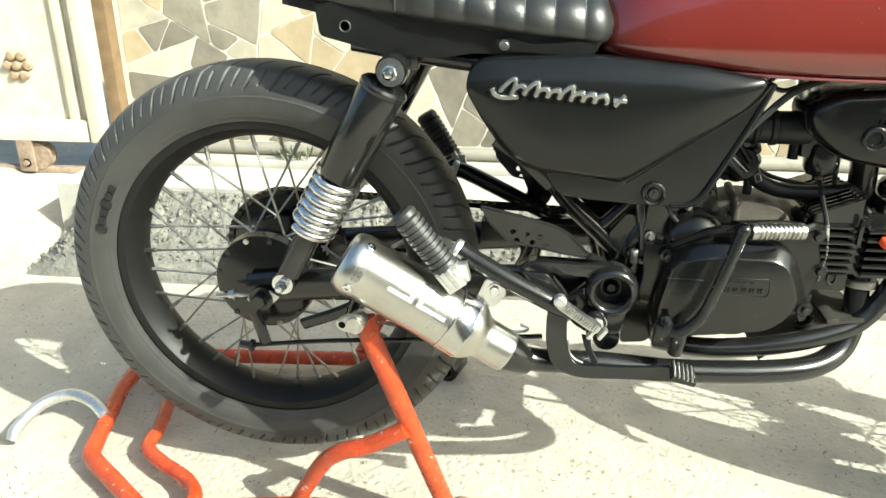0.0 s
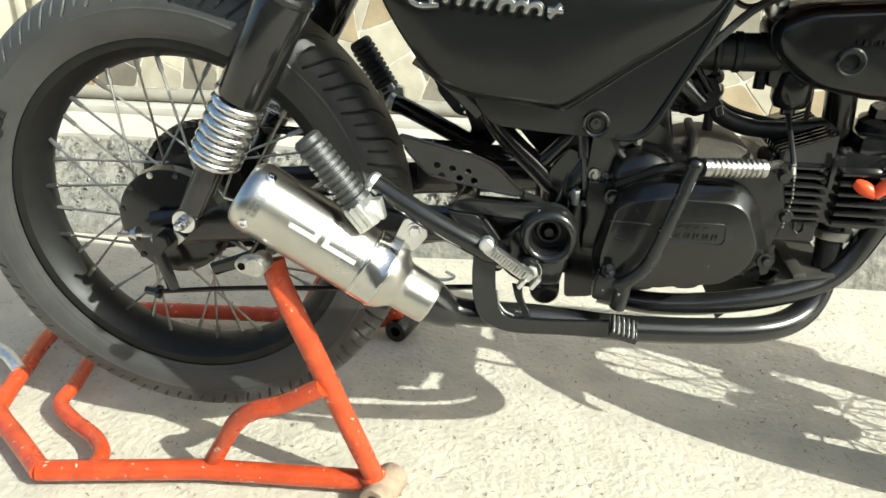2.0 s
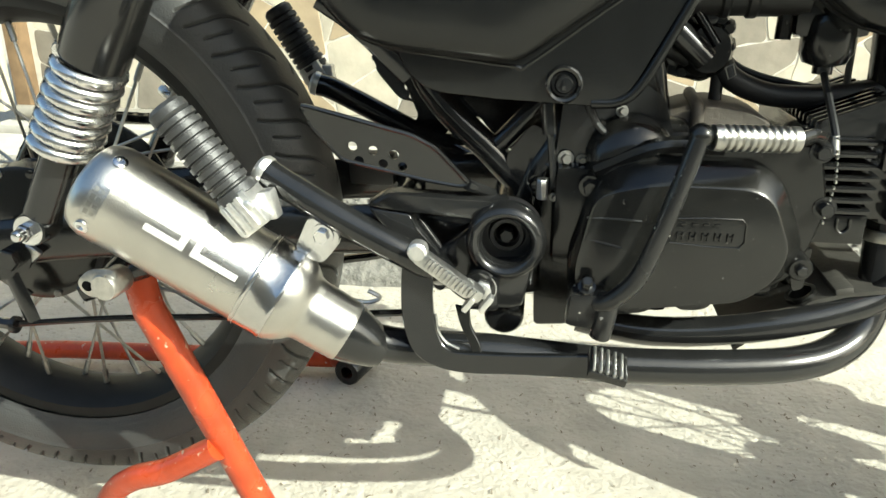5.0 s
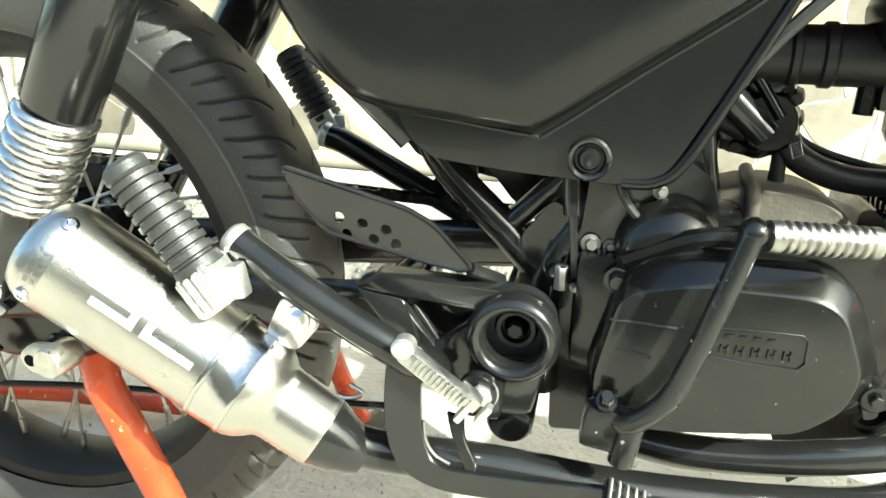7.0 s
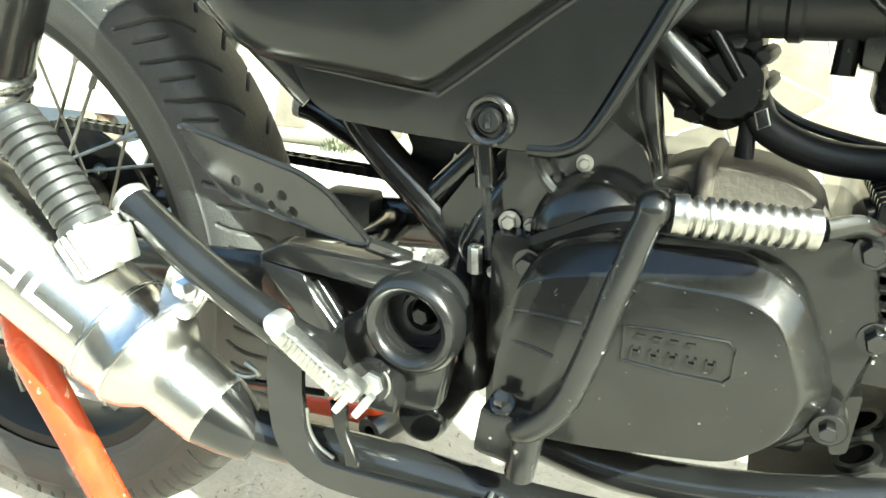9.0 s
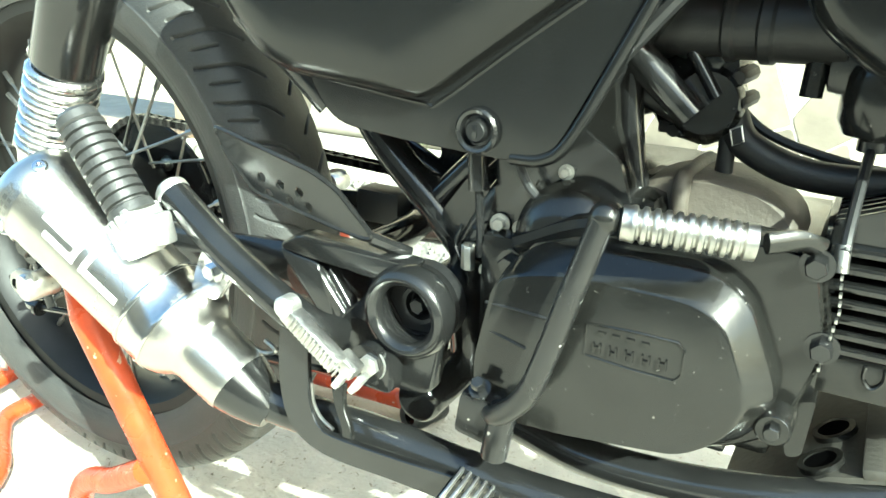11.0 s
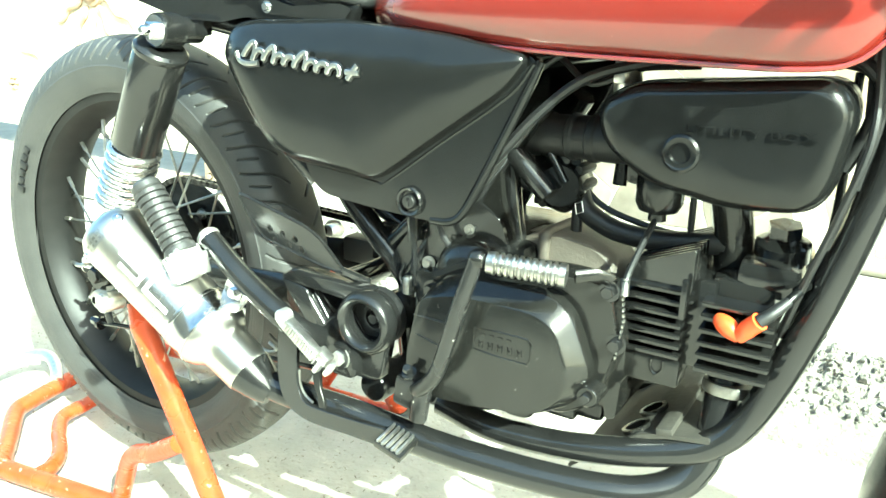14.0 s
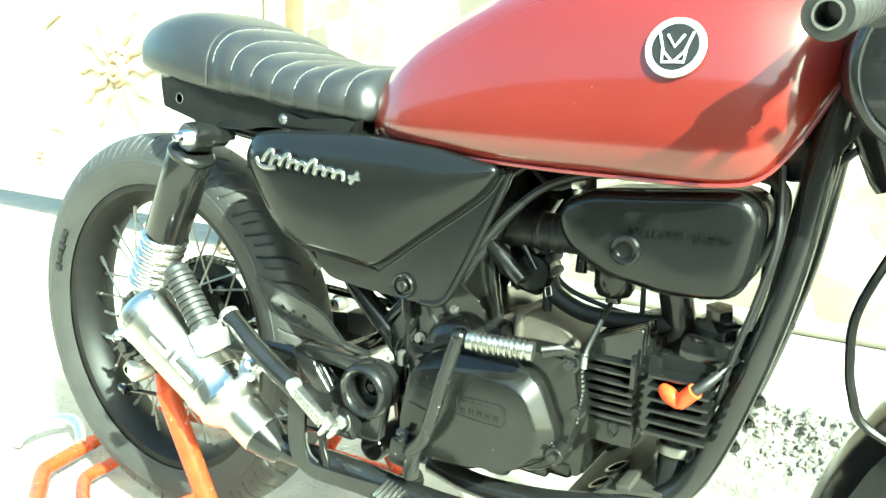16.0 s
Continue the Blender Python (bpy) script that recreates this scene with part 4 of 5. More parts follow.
def side_cover(s):
    up = rounded(UP, 0.014, 4)
    low = rounded(LOW, 0.014, 4)

    def ring(o, y, k):
        c = sum((Vector(p) for p in o), Vector((0, 0))) / len(o)
        pts = [c + (Vector(p) - c) * k for p in o]
        return [(p.x, s * (y - (0.16 * max(0.0, p.y - 0.668) + 4.5 * max(0.0, p.y - 0.672) ** 2) * (1 if y > 0.115 else 0.4)), p.y) for p in pts]
    body = part("side_cover", loft([ring(low, 0.10, 1), ring(low, 0.111, 1), ring(low, 0.1145, 0.994), ring(low, 0.1160, 0.98), ring(low, 0.1165, 0.9), ring(low, 0.117, 0.5)]), M_SATIN, bike, "satin black plastic side cover")
    part("raised_panel", loft([ring(up, 0.106, 1), ring(up, 0.1215, 1), ring(up, 0.1250, 0.9965), ring(up, 0.1270, 0.991), ring(up, 0.1287, 0.975), ring(up, 0.1300, 0.955), ring(up, 0.1325, 0.92), ring(up, 0.1355, 0.82), ring(up, 0.1375, 0.65), ring(up, 0.1385, 0.4), ring(up, 0.1388, 0.1)]), M_SATIN, body, sharp=60)
    part("edge_roll", tube([(x, s * y, z) for x, y, z in ((0.644, 0.112, 0.678), (0.632, 0.1145, 0.648), (0.606, 0.1155, 0.592), (0.582, 0.1155, 0.545), (0.566, 0.115, 0.531), (0.545, 0.114, 0.529))], 0.0042, 10, 5), M_SATIN, body)
    part("panel_groove", tube([(x, s * 0.1155, z) for x, z in ((0.380, 0.5695), (0.43, 0.563), (0.484, 0.5565), (0.495, 0.5585), (0.55, 0.599), (0.618, 0.648), (0.640, 0.676))], 0.0022, 8, 4), M_SATIN, body)
    part("cover_grommet", lathe([(0.014, 0.0), (0.0145, 0.004), (0.013, 0.0055), (0.011, 0.0045), (0.0095, 0.001), (0.0, 0.001)], (0.523, s * 0.1165, 0.544), (0, s, 0), 30), M_FRAME, body)
    part("cover_screw", join(lathe([(0.0075, 0.0), (0.0075, 0.004), (0.006, 0.006), (0, 0.006)], (0.523, s * 0.1165, 0.544), (0, s, 0), 20), block((0.523, s * 0.1228, 0.544), (0.003, 0.0015, 0.008), 0.0004)), M_FRAME, body)
    return body


cover = side_cover(-1)
side_cover(1)
part("cover_spring_stay", tube([(0.33, -0.118, 0.605), (0.36, -0.118, 0.585), (0.40, -0.11, 0.545)], 0.006, 8, 3, flat=(0.002, 0.008)), M_FRAME, cover)

# chromed emblem, drawn as a looping flourish over a sweep
def emblem(parent):
    y = -0.1405

    def at(u, v):
        return Vector((0.326 + 0.148 * u + 0.020 * v, y - 0.002 * math.sin(math.pi * u), 0.662 - 0.010 * u + 0.028 * v))
    wave = []
    for k in range(127):
        n = k / 14
        tall = 0.13 + 0.22 * math.exp(-((n - 0.5) / 0.5) ** 2) + 0.20 * math.exp(-((n - 2.5) / 0.3) ** 2) + 0.20 * math.exp(-((n - 5.5) / 0.3) ** 2)
        wave.append((0.04 + 0.82 * n / 9 - 0.022 * math.sin(2 * math.pi * n), 0.38 - 0.13 * n / 9 - tall * math.cos(2 * math.pi * n + 0.4)))
    strokes = [[(-0.04, 0.30), (0.02, 0.06), (0.10, -0.02), (0.20, 0.06)], wave, [(0.90, 0.24), (1.0, 0.26)], [(0.94, 0.02), (0.955, 0.48)]]
    for st in strokes:
        pts = [at(u, v) for u, v in st]
        few = 2 if len(pts) > 20 else 5
        part("emblem_backing", tube([p + Vector((0, 0.0015, 0)) for p in pts], 0.004, 8, few, flat=(0.0012, 0.0040)), M_FRAME, parent)
        part("emblem_stroke", tube(pts, 0.0024, 8, few, flat=(0.0014, 0.0024)), M_ZINC, parent)


emblem(cover)

# seat with ribbed front and smooth tail cowl
def lerp(xs, ys, x):
    return float(np.interp(x, xs, ys))


SXK = [-0.012, -0.002, 0.03, 0.08, 0.13, 0.18, 0.24, 0.30, 0.36, 0.42, 0.448, 0.462]
SZT = [0.792, 0.809, 0.832, 0.846, 0.850, 0.842, 0.817, 0.792, 0.780, 0.778, 0.772, 0.755]
SZB = [0.785, 0.782, 0.775, 0.766, 0.757, 0.750, 0.742, 0.735, 0.726, 0.719, 0.716, 0.722]
SHW = [0.006, 0.034, 0.068, 0.090, 0.102, 0.108, 0.113, 0.115, 0.114, 0.108, 0.102, 0.09]


def eased(xs, ys):
    """A smooth curve through the stations, as a fine table."""
    pts = spline([(a, b, 0) for a, b in zip(xs, ys)], 8)
    return [p.x for p in pts], [p.y for p in pts]


SEAT_TOP, SEAT_LOW, SEAT_HALF = eased(SXK, SZT), eased(SXK, SZB), eased(SXK, SHW)
SEAMS = [0.222 + 0.0345 * k for k in range(7)]


def seat_ring(x, puff=0.0):
    zt, zb, w = lerp(*SEAT_TOP, x), lerp(*SEAT_LOW, x), lerp(*SEAT_HALF, x)
    zt, w = zt + puff, w + puff * 0.7
    h = zt - zb
    pts = []
    for k in range(33):
        a = math.pi * k / 32
        c, s = math.cos(a), math.sin(a)
        pts.append((x, math.copysign(abs(c) ** 0.62, c) * w, zb + 0.006 + (h - 0.006) * s ** 0.72))
    pts += [(x, -w * 0.93, zb), (x, w * 0.93, zb)]
    return pts


rings = []
x = -0.012
while x < 0.462:
    puff = 0.0
    if x > SEAMS[0]:
        k = (x - SEAMS[0]) / 0.0345 % 1.0
        puff = 0.0046 * math.sin(math.pi * k) ** 0.6 - 0.0012
    rings.append(seat_ring(x, puff))
    x += 0.0023
seat = part("seat", loft(rings), M_VINYL, bike, "black vinyl cafe-racer seat with stitched ribs and a tail hump", sharp=60)
for i, sx_ in enumerate(SEAMS):
    ring = seat_ring(sx_, 0.0001)[2:31]
    line = spline(ring, 4)
    stitches = [tube(line[j:j + 5], 0.00055, 5, 1) for j in range(0, len(line) - 5, 5)]
    part("seam_thread", join(*stitches), M_THREAD, seat)
part("seam_piping", tube([Vector(p) + Vector((-0.006, 0, 0.001)) for p in seat_ring(0.216, 0.0)[0:33]], 0.0022, 8, 1), M_VINYL, seat)
# seat base and rear plate
for s in (-1, 1):
    o = rounded([(0.085, 0.772), (0.112, 0.757), (0.117, 0.722), (0.20, 0.700), (0.265, 0.698), (0.30, 0.704), (0.44, 0.702), (0.452, 0.722), (0.35, 0.732), (0.25, 0.748), (0.15, 0.764)][1:], 0.005)
    pl = part("seat_side_plate", loft([[(p[0], s * y, p[1]) for p in o] for y in (0.092, 0.1, 0.1015)]), M_FRAME, bike)
    part("plate_slot", lathe([(0.0, 0.0), (0.0055, 0.0), (0.0065, 0.0008), (0.0075, 0.0)], (0.148, s * 0.1016, 0.733), (0, s, 0), 14), M_RUBBER, pl)
    part("plate_screw", bolt((0.338, s * 0.1082, 0.715), (0, s, 0), 0.0042, 0.0035, 16), M_CHROME, pl)
    part("shock_lug", join(lathe([(0.0145, 0.0), (0.0145, 0.03)], (0.209, s * 0.085, 0.688), (0, s, 0), 20), block((0.215, s * 0.092, 0.70), (0.04, 0.014, 0.035), 0.004)), M_FRAME, bike)
    part("cover_lip", plate([(0.325, 0.722), (0.335, 0.708), (0.435, 0.703), (0.445, 0.715), (0.43, 0.72), (0.37, 0.716), (0.345, 0.723)], [(s * 0.104, 0), (s * 0.108, 0)], 0.004), M_FRAME, bike)
part("seat_base", loft([[(x, -w, z), (x, w, z), (x, w, z - 0.012), (x, -w, z - 0.012)] for x, w, z in ((0.06, 0.06, 0.766), (0.12, 0.088, 0.757), (0.25, 0.092, 0.741), (0.44, 0.088, 0.715))]), M_FRAME, bike)
part("rear_crossbar", block((0.125, 0, 0.735), (0.012, 0.18, 0.03), 0.003), M_FRAME, bike)

# fuel tank
TX = [0.440, 0.452, 0.475, 0.51, 0.56, 0.62, 0.70, 0.78, 0.84, 0.875, 0.90, 0.92, 0.932]
TB = [0.716, 0.704, 0.699, 0.695, 0.690, 0.686, 0.683, 0.682, 0.682, 0.690, 0.722, 0.765, 0.80]
TT = [0.742, 0.768, 0.792, 0.817, 0.843, 0.866, 0.883, 0.888, 0.884, 0.876, 0.866, 0.850, 0.83]
TW = [0.050, 0.082, 0.100, 0.113, 0.122, 0.130, 0.137, 0.141, 0.139, 0.132, 0.118, 0.092, 0.05]


TANK_LOW, TANK_TOP, TANK_HALF = eased(TX, TB), eased(TX, TT), eased(TX, TW)


def tank_ring(x):
    zb, zt, w = lerp(*TANK_LOW, x), lerp(*TANK_TOP, x), lerp(*TANK_HALF, x)
    h = zt - zb
    half = [(0.0, 0.10), (0.35, 0.08), (0.42, 0.0), (0.80, 0.0), (0.90, 0.015), (0.965, 0.065), (0.995, 0.14), (1.0, 0.20), (0.985, 0.30), (0.955, 0.42), (0.915, 0.55), (0.855, 0.68), (0.76, 0.80), (0.62, 0.90), (0.42, 0.97), (0.2, 0.995), (0.0, 1.0)]
    right = [(x, -w * a, zb + h * b) for a, b in half]
    return right + [(p[0], -p[1], p[2]) for p in right[-2:0:-1]]


def smooth_keys(xs, n=4):
    return [p.x for p in spline([(v, 0, 0) for v in xs], n)]


tank = part("fuel_tank", loft([tank_ring(v) for v in smooth_keys(TX, 5)]), M_RED, bike, "glossy red painted fuel tank", sharp=70)
for s in (-1, 1):
    run = [tank_ring(v)[4] for v in smooth_keys(TX[2:], 4)]
    part("seam_flange", tube([(p[0], p[1] * 1.012 * (1 if s < 0 else -1), p[2] - 0.001) for p in run], 0.0022, 8, 1), M_RED, tank)
part("filler_cap", lathe([(0.034, 0), (0.034, 0.006), (0.03, 0.012), (0, 0.013)], (0.72, 0, 0.884), (0, 0, 1), 36), M_CHROME, tank)


def tank_skin(x, z):
    ring = [p for p in tank_ring(x) if p[1] <= 0]
    ring = sorted(ring[6:], key=lambda p: p[2])
    return float(np.interp(z, [p[2] for p in ring], [p[1] for p in ring]))


by = tank_skin(0.80, 0.795)
n_up = (tank_skin(0.80, 0.81) - tank_skin(0.80, 0.78)) / 0.03
bn = Vector((-0.02, -1, n_up)).normalized()
bc = Vector((0.80, by, 0.795)) + bn * 0.001
part("round_badge", lathe([(0.0, 0.002), (0.0195, 0.002), (0.0205, 0.003), (0.0245, 0.003), (0.0255, 0.0)], bc, bn, 44), M_WHITEM, tank, "round white and black badge")
part("badge_field", lathe([(0.0, 0.0026), (0.0194, 0.0026), (0.0194, 0.002)], bc, bn, 40), M_HOSE, tank)
bt = Vector((1, 0, 0)) - bn * bn.x
bt.normalize()
bu = bn.cross(bt) if bn.cross(bt).z > 0 else -bn.cross(bt)
for pts in ([(-0.014, 0.012), (-0.009, -0.004), (0.0, -0.013), (0.009, -0.004), (0.014, 0.012)], [(-0.007, 0.010), (0.0, 0.0), (0.007, 0.010)], [(-0.010, -0.002), (-0.009, -0.013), (0.009, -0.013), (0.010, -0.002)]):
    part("badge_chevron", tube([bc + bn * 0.003 + bt * u + bu * v for u, v in pts], 0.0012, 6, 1), M_WHITEM, tank)
part("fuel_tap", join(lathe([(0.012, 0), (0.012, -0.03), (0.008, -0.036)], (0.70, -0.055, 0.686), (0, 0, 1), 16), block((0.70, -0.07, 0.668), (0.01, 0.02, 0.01), 0.002)), M_ZINC, bike)

# engine
eng = part("engine", join(block((0.635, 0.0, 0.43), (0.20, 0.18, 0.11), 0.012), block((0.58, 0.0, 0.485), (0.10, 0.17, 0.05), 0.01), block((0.66, 0, 0.372), (0.13, 0.14, 0.03), 0.008)), M_CASE, bike, "black painted single-cylinder engine")
EO = [(0.553, 0.470), (0.534, 0.40), (0.538, 0.357), (0.69, 0.372), (0.720, 0.392), (0.736, 0.45), (0.723, 0.502), (0.68, 0.505), (0.60, 0.500)]
part("crankcase_cover", plate(EO, [(-0.085, 0), (-0.112, 0), (-0.116, 0.003)], 0.012), M_CASE, eng)
FO = [(0.551, 0.466), (0.538, 0.40), (0.542, 0.362), (0.600, 0.3645), (0.676, 0.375), (0.706, 0.394), (0.7185, 0.423), (0.696, 0.475), (0.676, 0.488), (0.60, 0.488), (0.572, 0.482)]
FI = [(0.5515, 0.461), (0.5395, 0.401), (0.5440, 0.366), (0.600, 0.3685), (0.673, 0.379), (0.696, 0.399), (0.7025, 0.424), (0.686, 0.464), (0.668, 0.473), (0.60, 0.474), (0.574, 0.469)]


def between(k, y):
    """A level of the cover, k of the way from its rim to its flat face."""
    rim, face = rounded(FO, 0.012), rounded(FI, 0.011)
    return [(a[0] + (b[0] - a[0]) * k, y, a[1] + (b[1] - a[1]) * k) for a, b in zip(rim, face)]


part("clutch_cover", loft([between(k, y) for k, y in ((0, -0.114), (0, -0.1255), (0.06, -0.1285), (0.15, -0.1305), (0.85, -0.1415), (0.95, -0.1432), (1.04, -0.1442), (1.10, -0.1445))]), M_CASE, eng, "smooth black clutch cover")
part("cast_frame", tube(spline([(0.612, -0.1448, 0.4475), (0.612, -0.1448, 0.4275), (0.640, -0.1448, 0.4255), (0.664, -0.1448, 0.4255), (0.668, -0.1448, 0.430), (0.668, -0.1448, 0.445), (0.664, -0.1448, 0.449), (0.640, -0.1448, 0.449)], 1, True), 0.0008, 6, 1, closed=True), M_CASE, eng)
for k in range(5):
    for dx, dz, w, h in ((-0.002, 0, 0.0012, 0.0065), (0.002, 0, 0.0012, 0.0065), (0, 0.0005 - 0.0012 * (k % 2), 0.004, 0.0012)):
        part("cast_mark", block((0.619 + 0.0095 * k + dx, -0.1452, 0.4335 + dz), (w, 0.0018, h), 0.0004), M_CASE, eng)
for k in range(4):
    part("cast_mark", block((0.621 + 0.0085 * k, -0.1452, 0.4435), (0.0045, 0.0014, 0.0018), 0.0004), M_CASE, eng)
part("clutch_bulge", lathe([(0.038, 0.0), (0.036, 0.016), (0.029, 0.026), (0.016, 0.031), (0, 0.032)], (0.582, -0.088, 0.478), (0, -1, 0.12), 36), M_CASE, eng)
part("rear_case", join(block((0.545, -0.07, 0.43), (0.05, 0.07, 0.09), 0.01), tube([(0.552, -0.112, 0.475), (0.60, -0.115, 0.497), (0.65, -0.112, 0.497)], 0.007, 8)), M_CASE, eng)
for x, z in ((0.732, 0.452), (0.722, 0.497), (0.556, 0.381), (0.549, 0.462)):
    part("cover_bolt", bolt((x, -0.117, z), (0, -1, 0), 0.006, 0.007), M_FRAME, eng)
lug = part("cover_lug", lathe([(0.0105, -0.024), (0.0100, -0.002), (0.0085, 0.0), (0, 0.0)], (0.7170, -0.134, 0.4055), (0, -1, 0), 20), M_CASE, eng)
part("lug_bolt", bolt((0.7170, -0.134, 0.4055), (0, -1, 0), 0.0046, 0.005, washer=False), M_FRAME, lug)
part("lower_fin", plate([(0.716, 0.405), (0.735, 0.412), (0.733, 0.375), (0.725, 0.372)], [(-0.08, 0), (-0.10, 0)], 0.003), M_CASE, eng)
part("sump", join(block((0.585, -0.02, 0.352), (0.085, 0.13, 0.03), 0.008), block((0.70, -0.02, 0.366), (0.03, 0.12, 0.022), 0.006)), M_CASE, eng)
part("sump_plug", join(lathe([(0.02, 0), (0.02, 0.02), (0.012, 0.026), (0, 0.026)], (0.62, -0.04, 0.36), (0, 0, -1), 18), block((0.665, -0.06, 0.358), (0.05, 0.05, 0.012), 0.003)), M_CASE, eng)
part("case_foot", plate([(0.556, 0.372), (0.614, 0.372), (0.619, 0.350), (0.606, 0.340), (0.560, 0.334)], [(-0.070, 0), (-0.092, 0), (-0.095, 0.002)], 0.005), M_CASE, eng)
part("drain_boss", plate([(0.622, 0.378), (0.660, 0.378), (0.658, 0.357), (0.650, 0.353), (0.634, 0.352), (0.625, 0.358)], [(-0.085, 0), (-0.108, 0), (-0.111, 0.002)], 0.004), M_CASE, eng)
for pts in ([(0.5465, -0.1434, 0.4445), (0.566, -0.1448, 0.4450), (0.589, -0.1450, 0.4440)], [(0.5455, -0.1432, 0.4265), (0.560, -0.1447, 0.4245), (0.575, -0.1450, 0.4210)]):
    part("cast_step", tube(pts, 0.0009, 6, 4), M_HOSE, eng)
# pale alloy dome on the far upper case
dome = []
for k in range(17):
    a = math.pi * k / 16
    dome.append((0.652 - 0.058 * math.cos(a), 0.478 + 0.042 * math.sin(a) ** 0.8))
part("starter_case", loft([[(p[0], y, p[1]) for p in (dome if not d else inset(dome, d))] for y, d in ((-0.058, 0.004), (-0.054, 0), (0.004, 0), (0.008, 0.004))]), M_GREY, eng, "dusty grey alloy case", sharp=50)
part("case_rib", tube([(0.606, -0.055, 0.500), (0.608, -0.02, 0.505), (0.610, 0.004, 0.505)], 0.006, 8), M_GREY, eng)
part("case_rib", tube([(0.637, -0.060, 0.490), (0.637, -0.060, 0.512), (0.637, -0.050, 0.5185), (0.638, -0.02, 0.519), (0.64, 0.006, 0.519)], 0.0055, 10), M_GREY, eng)
# finned barrel and head
part("barrel", block((0.752, 0.0, 0.466), (0.066, 0.150, 0.085), 0.01), M_FIN, eng)
for k in range(7):
    z = 0.441 + 0.0098 * k
    part("barrel_fin", block((0.752, -0.008, z), (0.052, 0.174 - 0.012 * abs(k - 4) / 4, 0.0052), 0.0018), M_FIN, eng)
for k in range(11):
    y = -0.082 + 0.011 * k
    part("top_fin", plate([(0.725, 0.498), (0.781, 0.498), (0.781, 0.536), (0.725, 0.514)], [(y, 0), (y - 0.0032, 0), (y - 0.0038, 0.0006)], 0.002), M_FIN, eng)
part("top_slope", plate([(0.727, 0.498), (0.780, 0.498), (0.780, 0.528), (0.727, 0.508)], [(0.07, 0), (-0.078, 0)], 0.003), M_FIN, eng)
part("head_joint", block((0.7875, 0.0, 0.470), (0.022, 0.152, 0.078), 0.003), M_FIN, eng)
part("barrel_slab", block((0.751, -0.07, 0.424), (0.056, 0.03, 0.026), 0.003), M_CASE, eng)
part("cast_loop", tube([(0.755, -0.086, 0.434), (0.755, -0.086, 0.426), (0.760, -0.0865, 0.421), (0.765, -0.086, 0.426), (0.765, -0.086, 0.434)], 0.0012, 6, 3), M_CASE, eng)
part("barrel_post", block((0.778, -0.095, 0.496), (0.005, 0.008, 0.034), 0.0015), M_FIN, eng)
for k in range(13):
    part("gasket_tooth", block((0.7365 - 0.00055 * abs(k - 7), -0.1155, 0.440 + 0.0048 * k), (0.0015, 0.004, 0.0026), 0.0004), M_ZINC, eng)
part("sump_guard", plate([(0.690, 0.303), (0.720, 0.330), (0.750, 0.353), (0.776, 0.362), (0.812, 0.368), (0.812, 0.372), (0.775, 0.366), (0.749, 0.357), (0.718, 0.3335), (0.688, 0.306)], [(0.12, 0), (-0.084, 0)], 0.0015), M_DUSTY, eng, "dusty grey under-engine plate")
part("guard_rib", block((0.7735, -0.030, 0.3675), (0.015, 0.11, 0.007), 0.002, (0, -14, 0)), M_DUSTY, eng)
for x, y, z in ((0.749, -0.028, 0.3585), (0.7445, -0.066, 0.3555)):
    hole = part("guard_ring", lathe([(0.010, -0.002), (0.014, -0.002), (0.014, 0.002), (0.010, 0.002)], (x, y, z), (-0.6, 0, 1), 18, ring=True), M_CASE, eng)
    part("guard_hole", lathe([(0.0, 0.001), (0.0105, 0.001)], (x, y, z), (-0.6, 0, 1), 18), M_HOLE, hole)
part("head", join(block((0.818, 0.0, 0.468), (0.055, 0.145, 0.092), 0.012), block((0.835, -0.02, 0.515), (0.05, 0.10, 0.03), 0.010)), M_FIN, eng)
for k in range(6):
    part("head_fin", block((0.820, -0.008, 0.437 + 0.0115 * k), (0.058, 0.166, 0.0052), 0.0018), M_FIN, eng)
part("valve_cap", join(lathe([(0.022, 0), (0.022, 0.014), (0.012, 0.02), (0, 0.02)], (0.838, -0.03, 0.528), (0, -0.2, 1), 20), lathe([(0.014, 0.02), (0.014, 0.03), (0, 0.03)], (0.838, -0.03, 0.528), (0, -0.2, 1), 6)), M_FIN, eng)
part("valve_cap", lathe([(0.018, 0), (0.018, 0.016), (0.012, 0.022), (0, 0.022)], (0.862, -0.045, 0.50), (0.8, -0.4, 0.3), 6), M_FIN, eng)
part("intake_port", tube([(0.80, -0.02, 0.505), (0.797, -0.025, 0.54), (0.79, -0.035, 0.585)], 0.017, 14), M_CASE, eng)
part("case_stud", tube([(0.732, -0.108, 0.508), (0.733, -0.112, 0.494)], 0.004, 10, 1), M_SPOKE, eng)
plug = part("spark_plug_cap", join(tube([(0.8045, -0.092, 0.4865), (0.810, -0.095, 0.484), (0.817, -0.098, 0.4805), (0.8255, -0.100, 0.4755)], lambda t: 0.0038 + 0.0040 * min(1.0, 2.2 * t) ** 0.6 - 0.0028 * max(0.0, t - 0.7) / 0.3, 16, 4),
                                   tube([(0.8245, -0.100, 0.4755), (0.831, -0.102, 0.486), (0.8385, -0.105, 0.4945)], lambda t: 0.0050 + 0.0024 * min(1.0, 2.5 * t), 16, 4)), M_PLUG, eng, "bright orange rubber spark plug cap")
part("lead_boot", tube([(0.8375, -0.1045, 0.4935), (0.846, -0.100, 0.501), (0.855, -0.09, 0.510)], lambda t: 0.0056 - 0.0014 * t, 14, 4), M_HOSE, eng)
part("plug_lead", tube([(0.853, -0.092, 0.508), (0.860, -0.080, 0.516), (0.868, -0.05, 0.525), (0.872, -0.02, 0.57), (0.87, -0.01, 0.68)], 0.0036, 10), M_SATIN, eng)
